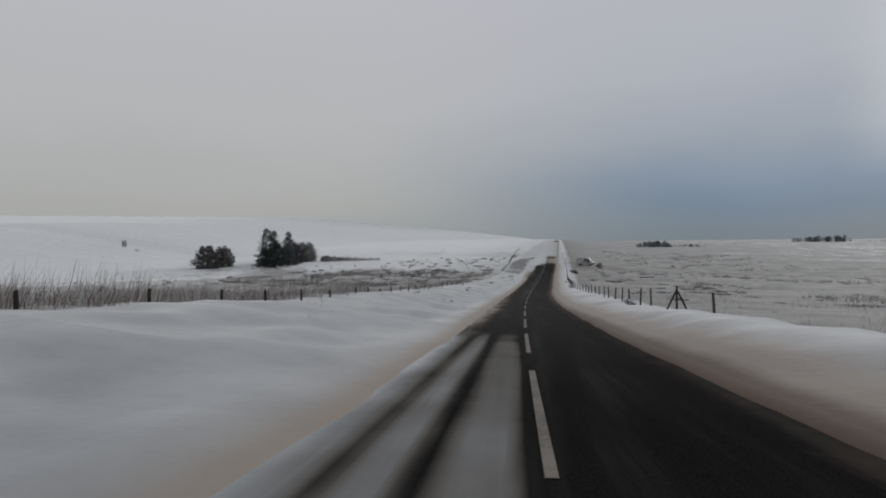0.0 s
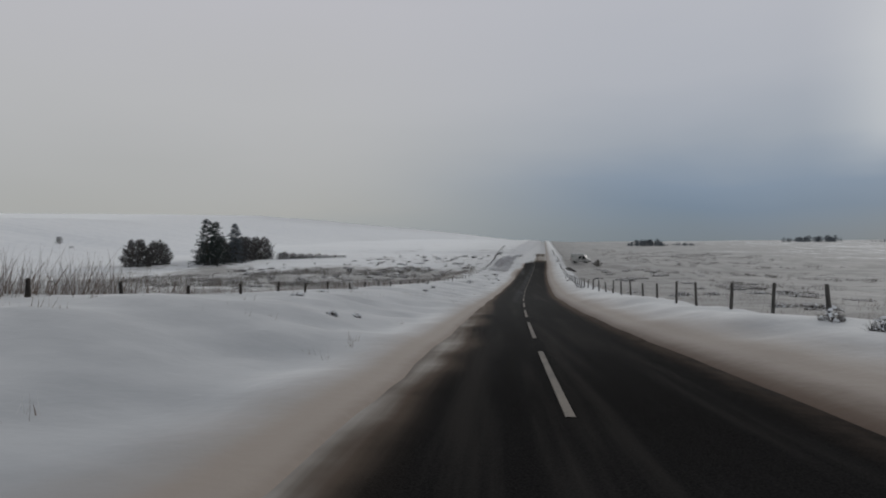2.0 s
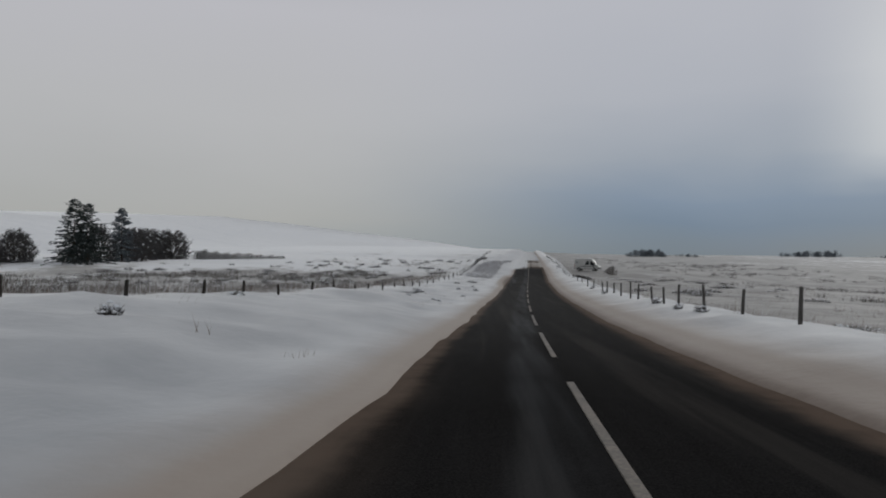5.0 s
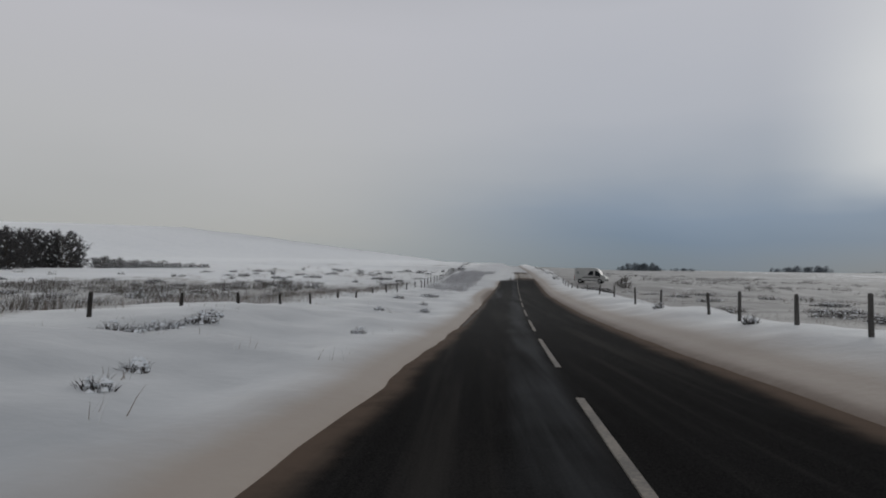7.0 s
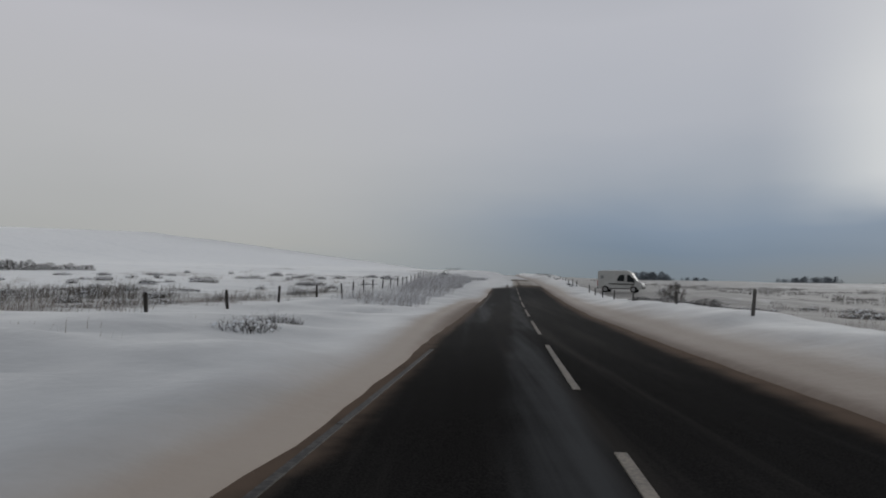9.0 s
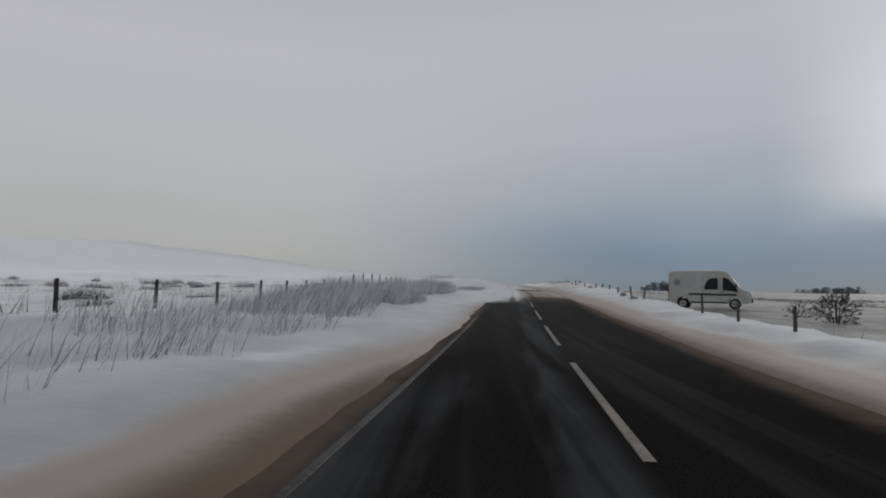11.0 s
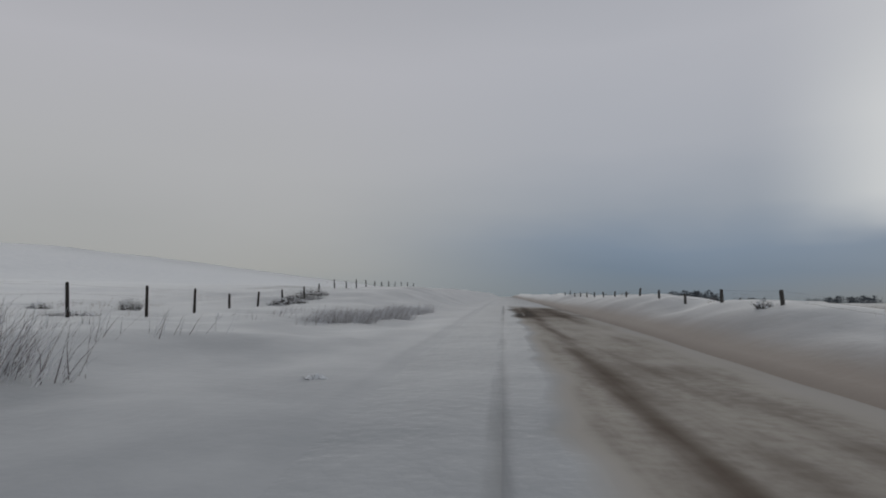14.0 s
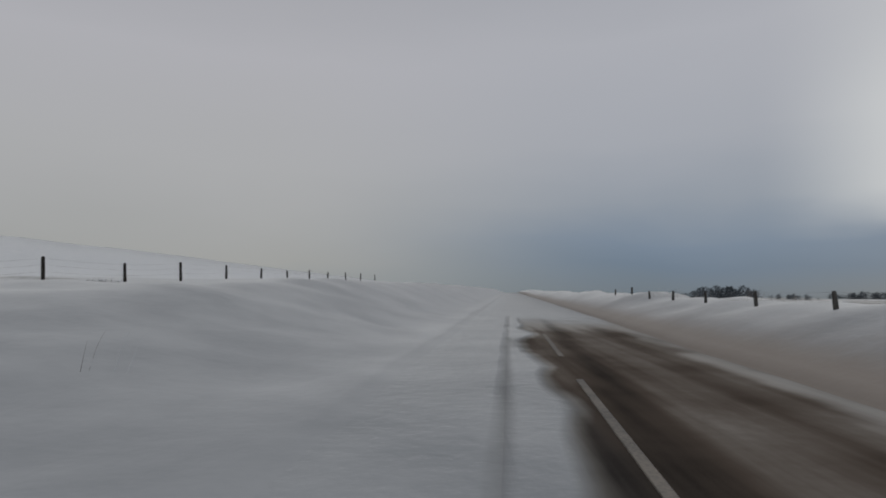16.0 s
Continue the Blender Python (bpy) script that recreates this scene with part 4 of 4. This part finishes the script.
def far_wood(label, s, u, length, deep, h, count, seed):
    """A small far wood: broad ragged crowns grown into one another, in one mesh."""
    sheaf = Sheaf(seed)
    r = sheaf.r
    for i in range(count):
        v = r.uniform(-0.5, 0.5)
        c = put(s + r.uniform(-deep, deep), u + v * length, -0.2)
        k = h * r.uniform(0.75, 1.1) * (1 - 0.5 * (2 * abs(v)) ** 3) * (0.85 + 0.35 * hills(i, v * length, 0.3 * length))
        sheaf.limb(c, c + Vector((0, 0, k * 0.9)), 0.03 * k, 0.01 * k, 4)
        for q in range(150):
            f = r.random()
            wide = 0.42 * math.sqrt(max(0.04, 1 - (f - 0.25) ** 2 / 0.6))
            p = c + Vector((r.gauss(0, wide * 0.6), r.gauss(0, wide * 0.6), 0.04 + 0.86 * f)) * k
            sheaf.blade(p, Vector((r.uniform(-1, 1), r.uniform(-1, 1), r.uniform(-0.2, 1.2))).normalized(), k * 0.17, k * 0.06, 0.2)
    return tagged(mesh_object("far_wood", sheaf.v, sheaf.f, HAZE_NEEDLE), label, "wood", kind="stuff")


far_wood("small dark wood on a low rise", 430, 65, 22, 7, 4.9, 34, 401)
far_wood("thin grey line of bushes beyond a snowy field", 440, 86, 26, 5, 2.2, 22, 402)
far_wood("distant dark wood on the skyline", 787, 302, 62, 14, 8.0, 40, 403)
far_wood("distant low bushes on the skyline", 800, 378, 36, 10, 4.0, 12, 404)


# ---- the parked van ----
VAN_LENGTH = 0.83


def prism(bm, outline, y0, y1, narrow=None):
    """A side outline (x, z) drawn out across y; narrow(z) pulls the sides in towards the roof."""
    rings = []
    for y in (y0, y1):
        rings.append([bm.verts.new((x * VAN_LENGTH, y * (narrow(z) if narrow else 1), z)) for x, z in outline])
    n = len(outline)
    bm.faces.new(rings[0])
    bm.faces.new(rings[1][::-1])
    for i in range(n):
        j = (i + 1) % n
        bm.faces.new((rings[0][j], rings[0][i], rings[1][i], rings[1][j]))
    bmesh.ops.recalc_face_normals(bm, faces=bm.faces)


def wheel_parts(thing, x, y):
    side = 1 if y > 0 else -1
    bm = bmesh.new()
    bmesh.ops.create_cone(bm, cap_ends=True, segments=28, radius1=0.34, radius2=0.34, depth=0.22, matrix=Matrix.Rotation(radians(90), 4, "X"))
    bmesh.ops.bevel(bm, geom=[e for e in bm.edges if abs(e.verts[0].co.y - e.verts[1].co.y) < 0.01], offset=0.04, segments=2, affect="EDGES")
    tyre = part("wheel", bm, RUBBER, thing, "black tyre with a steel rim", True)
    tyre.location = (x, y, 0.34)
    bm = bmesh.new()
    bmesh.ops.create_cone(bm, cap_ends=True, segments=24, radius1=0.21, radius2=0.17, depth=0.03, matrix=Matrix.Rotation(radians(90 * side), 4, "X"))
    part("rim", bm, METAL, tyre, "dull steel rim").location = (0, side * 0.115, 0)
    bm = bmesh.new()
    bmesh.ops.create_uvsphere(bm, u_segments=12, v_segments=6, radius=0.06)
    part("hub_cap", bm, TRIM, tyre).location = (0, side * 0.13, 0)


def arch(cx, r, n=10):
    """The outline of a wheel arch, from front to back."""
    return [(cx + r / VAN_LENGTH * math.cos(math.pi * i / n), 0.34 + r * math.sin(math.pi * i / n)) for i in range(n + 1)]


def side_panel(bm, outline, y, thick, narrow):
    """A thin panel that follows the van's side, y giving which side."""
    s_ = 1 if y > 0 else -1
    prism(bm, outline, y - 0.004 * s_, y + thick * s_, narrow)


def van():
    thing = tagged(new("panel_van"), "off-white high-roofed van parked in snow behind the fence", "van")
    thing.matrix_world = pose(18.66, 195.41, -5.97, 0, 0, -24.0)

    def narrow(z):
        return 1.0 - 0.10 * fade(z, 1.15, 2.45)

    low = [(0.04, 0.42)] + [(0.55, 0.40)] + arch(1.05, 0.42)[::-1] + [(2.6, 0.38)] + arch(4.75, 0.42)[::-1] + [(5.75, 0.40)]
    outline = low + [(5.92, 0.55), (5.93, 0.85), (5.80, 1.08), (5.30, 1.24), (5.08, 1.34), (4.42, 2.18), (4.15, 2.36), (3.7, 2.43), (0.5, 2.44), (0.12, 2.38), (0.02, 2.2), (0.0, 0.6)]
    bm = bmesh.new()
    prism(bm, outline, -1.0, 1.0, narrow)
    bmesh.ops.bevel(bm, geom=[e for e in bm.edges if abs(abs(e.verts[0].co.y) - abs(e.verts[1].co.y)) < 0.12 and e.verts[0].co.y * e.verts[1].co.y > 0],
                    offset=0.05, segments=2, affect="EDGES")
    part("body", bm, VAN_PAINT, thing, "off-white, road-grimed painted body")
    for y in (-1.0, 1.0):
        bm = bmesh.new()
        side_panel(bm, [(3.92, 1.2), (4.5, 1.16), (4.98, 1.06), (4.9, 1.3), (4.66, 1.62), (4.34, 1.9), (4.1, 2.0), (3.94, 2.0)], y, 0.012, narrow)
        part("cab_window", bm, DARK_GLASS, thing, "dark cab window")
        bm = bmesh.new()
        side_panel(bm, [(2.62, 1.26), (3.58, 1.26), (3.6, 1.32), (3.6, 1.92), (3.54, 1.98), (3.1, 1.96), (2.86, 1.82), (2.68, 1.54)], y, 0.012, narrow)
        part("side_window", bm, DARK_GLASS, thing, "dark side window")
        bm = bmesh.new()
        side_panel(bm, [(1.5, 0.90), (4.9, 0.86), (4.9, 0.97), (1.5, 1.01)], y, 0.025, narrow)
        part("rub_strip", bm, TRIM, thing, "black side rubbing strip")
        bm = bmesh.new()
        side_panel(bm, [(1.62, 0.38), (4.2, 0.38), (4.2, 0.47), (1.62, 0.47)], y, 0.02, narrow)
        part("sill", bm, TRIM, thing, "black sill")
        bm = bmesh.new()
        side_panel(bm, [(3.74, 0.55), (3.76, 0.55), (3.76, 2.15), (3.74, 2.15)], y, 0.006, narrow)
        part("door_gap", bm, TRIM, thing)
        bm = bmesh.new()
        side_panel(bm, [(2.50, 0.55), (2.52, 0.55), (2.52, 2.2), (2.50, 2.2)], y, 0.006, narrow)
        part("door_gap", bm, TRIM, thing)
        bm = bmesh.new()
        side_panel(bm, [(0.42, 1.56), (0.64, 1.44), (0.86, 1.56), (0.86, 1.82), (0.64, 1.92), (0.42, 1.82)], y, 0.006, narrow)
        part("badge", bm, BADGE, thing, "faded grey emblem")
        bm = bmesh.new()
        side_panel(bm, [(3.84, 1.08), (4.0, 1.08), (4.0, 1.13), (3.84, 1.13)], y, 0.03, narrow)
        part("door_handle", bm, TRIM, thing)
        s_ = 1 if y > 0 else -1
        bm = bmesh.new()
        bmesh.ops.create_cube(bm, size=1.0, matrix=Matrix.Translation((4.86 * VAN_LENGTH, s_ * 1.12, 1.52)) @ Matrix.Diagonal((0.10, 0.17, 0.30, 1)))
        bmesh.ops.bevel(bm, geom=bm.edges[:], offset=0.03, segments=2, affect="EDGES")
        part("mirror", bm, TRIM, thing, "black door mirror")
        for x in (1.05, 4.75):
            wheel_parts(thing, x * VAN_LENGTH, s_ * 0.86)
        bm = bmesh.new()
        prism(bm, [(5.62, 0.78), (5.93, 0.76), (5.86, 1.02), (5.56, 1.04)], s_ * 0.62, s_ * 1.008)
        part("headlamp", bm, CLEAR_LAMP, thing, "clear headlamp")
        bm = bmesh.new()
        prism(bm, [(-0.015, 0.75), (0.05, 0.75), (0.05, 1.35), (-0.015, 1.35)], s_ * 0.86, s_ * 1.004)
        part("tail_lamp", bm, RED_LAMP, thing, "red tail lamp")
        bm = bmesh.new()
        prism(bm, [(-0.012, 1.45), (0.02, 1.45), (0.035, 2.1), (0.003, 2.1)], s_ * 0.1, s_ * 0.76)
        part("rear_window", bm, DARK_GLASS, thing, "dark rear door window")
    bm = bmesh.new()
    prism(bm, [(5.10, 1.36), (5.06, 1.36), (4.42, 2.16), (4.46, 2.17)], -0.84, 0.84)
    part("windscreen", bm, DARK_GLASS, thing, "dark windscreen")
    bm = bmesh.new()
    prism(bm, [(5.90, 0.40), (6.0, 0.44), (6.0, 0.66), (5.90, 0.70)], -0.98, 0.98)
    part("front_bumper", bm, TRIM, thing, "black front bumper")
    bm = bmesh.new()
    prism(bm, [(-0.08, 0.42), (0.05, 0.40), (0.05, 0.60), (-0.08, 0.58)], -0.97, 0.97)
    part("rear_bumper", bm, TRIM, thing, "black rear bumper")
    bm = bmesh.new()
    prism(bm, [(0.3, 2.425), (4.0, 2.40), (3.8, 2.47), (2.0, 2.50), (0.5, 2.48)], -0.78, 0.78)
    bmesh.ops.bevel(bm, geom=bm.edges[:], offset=0.02, segments=1, affect="EDGES")
    part("roof_snow", bm, FROSTED, thing, "thin snow lying on the roof")


van()
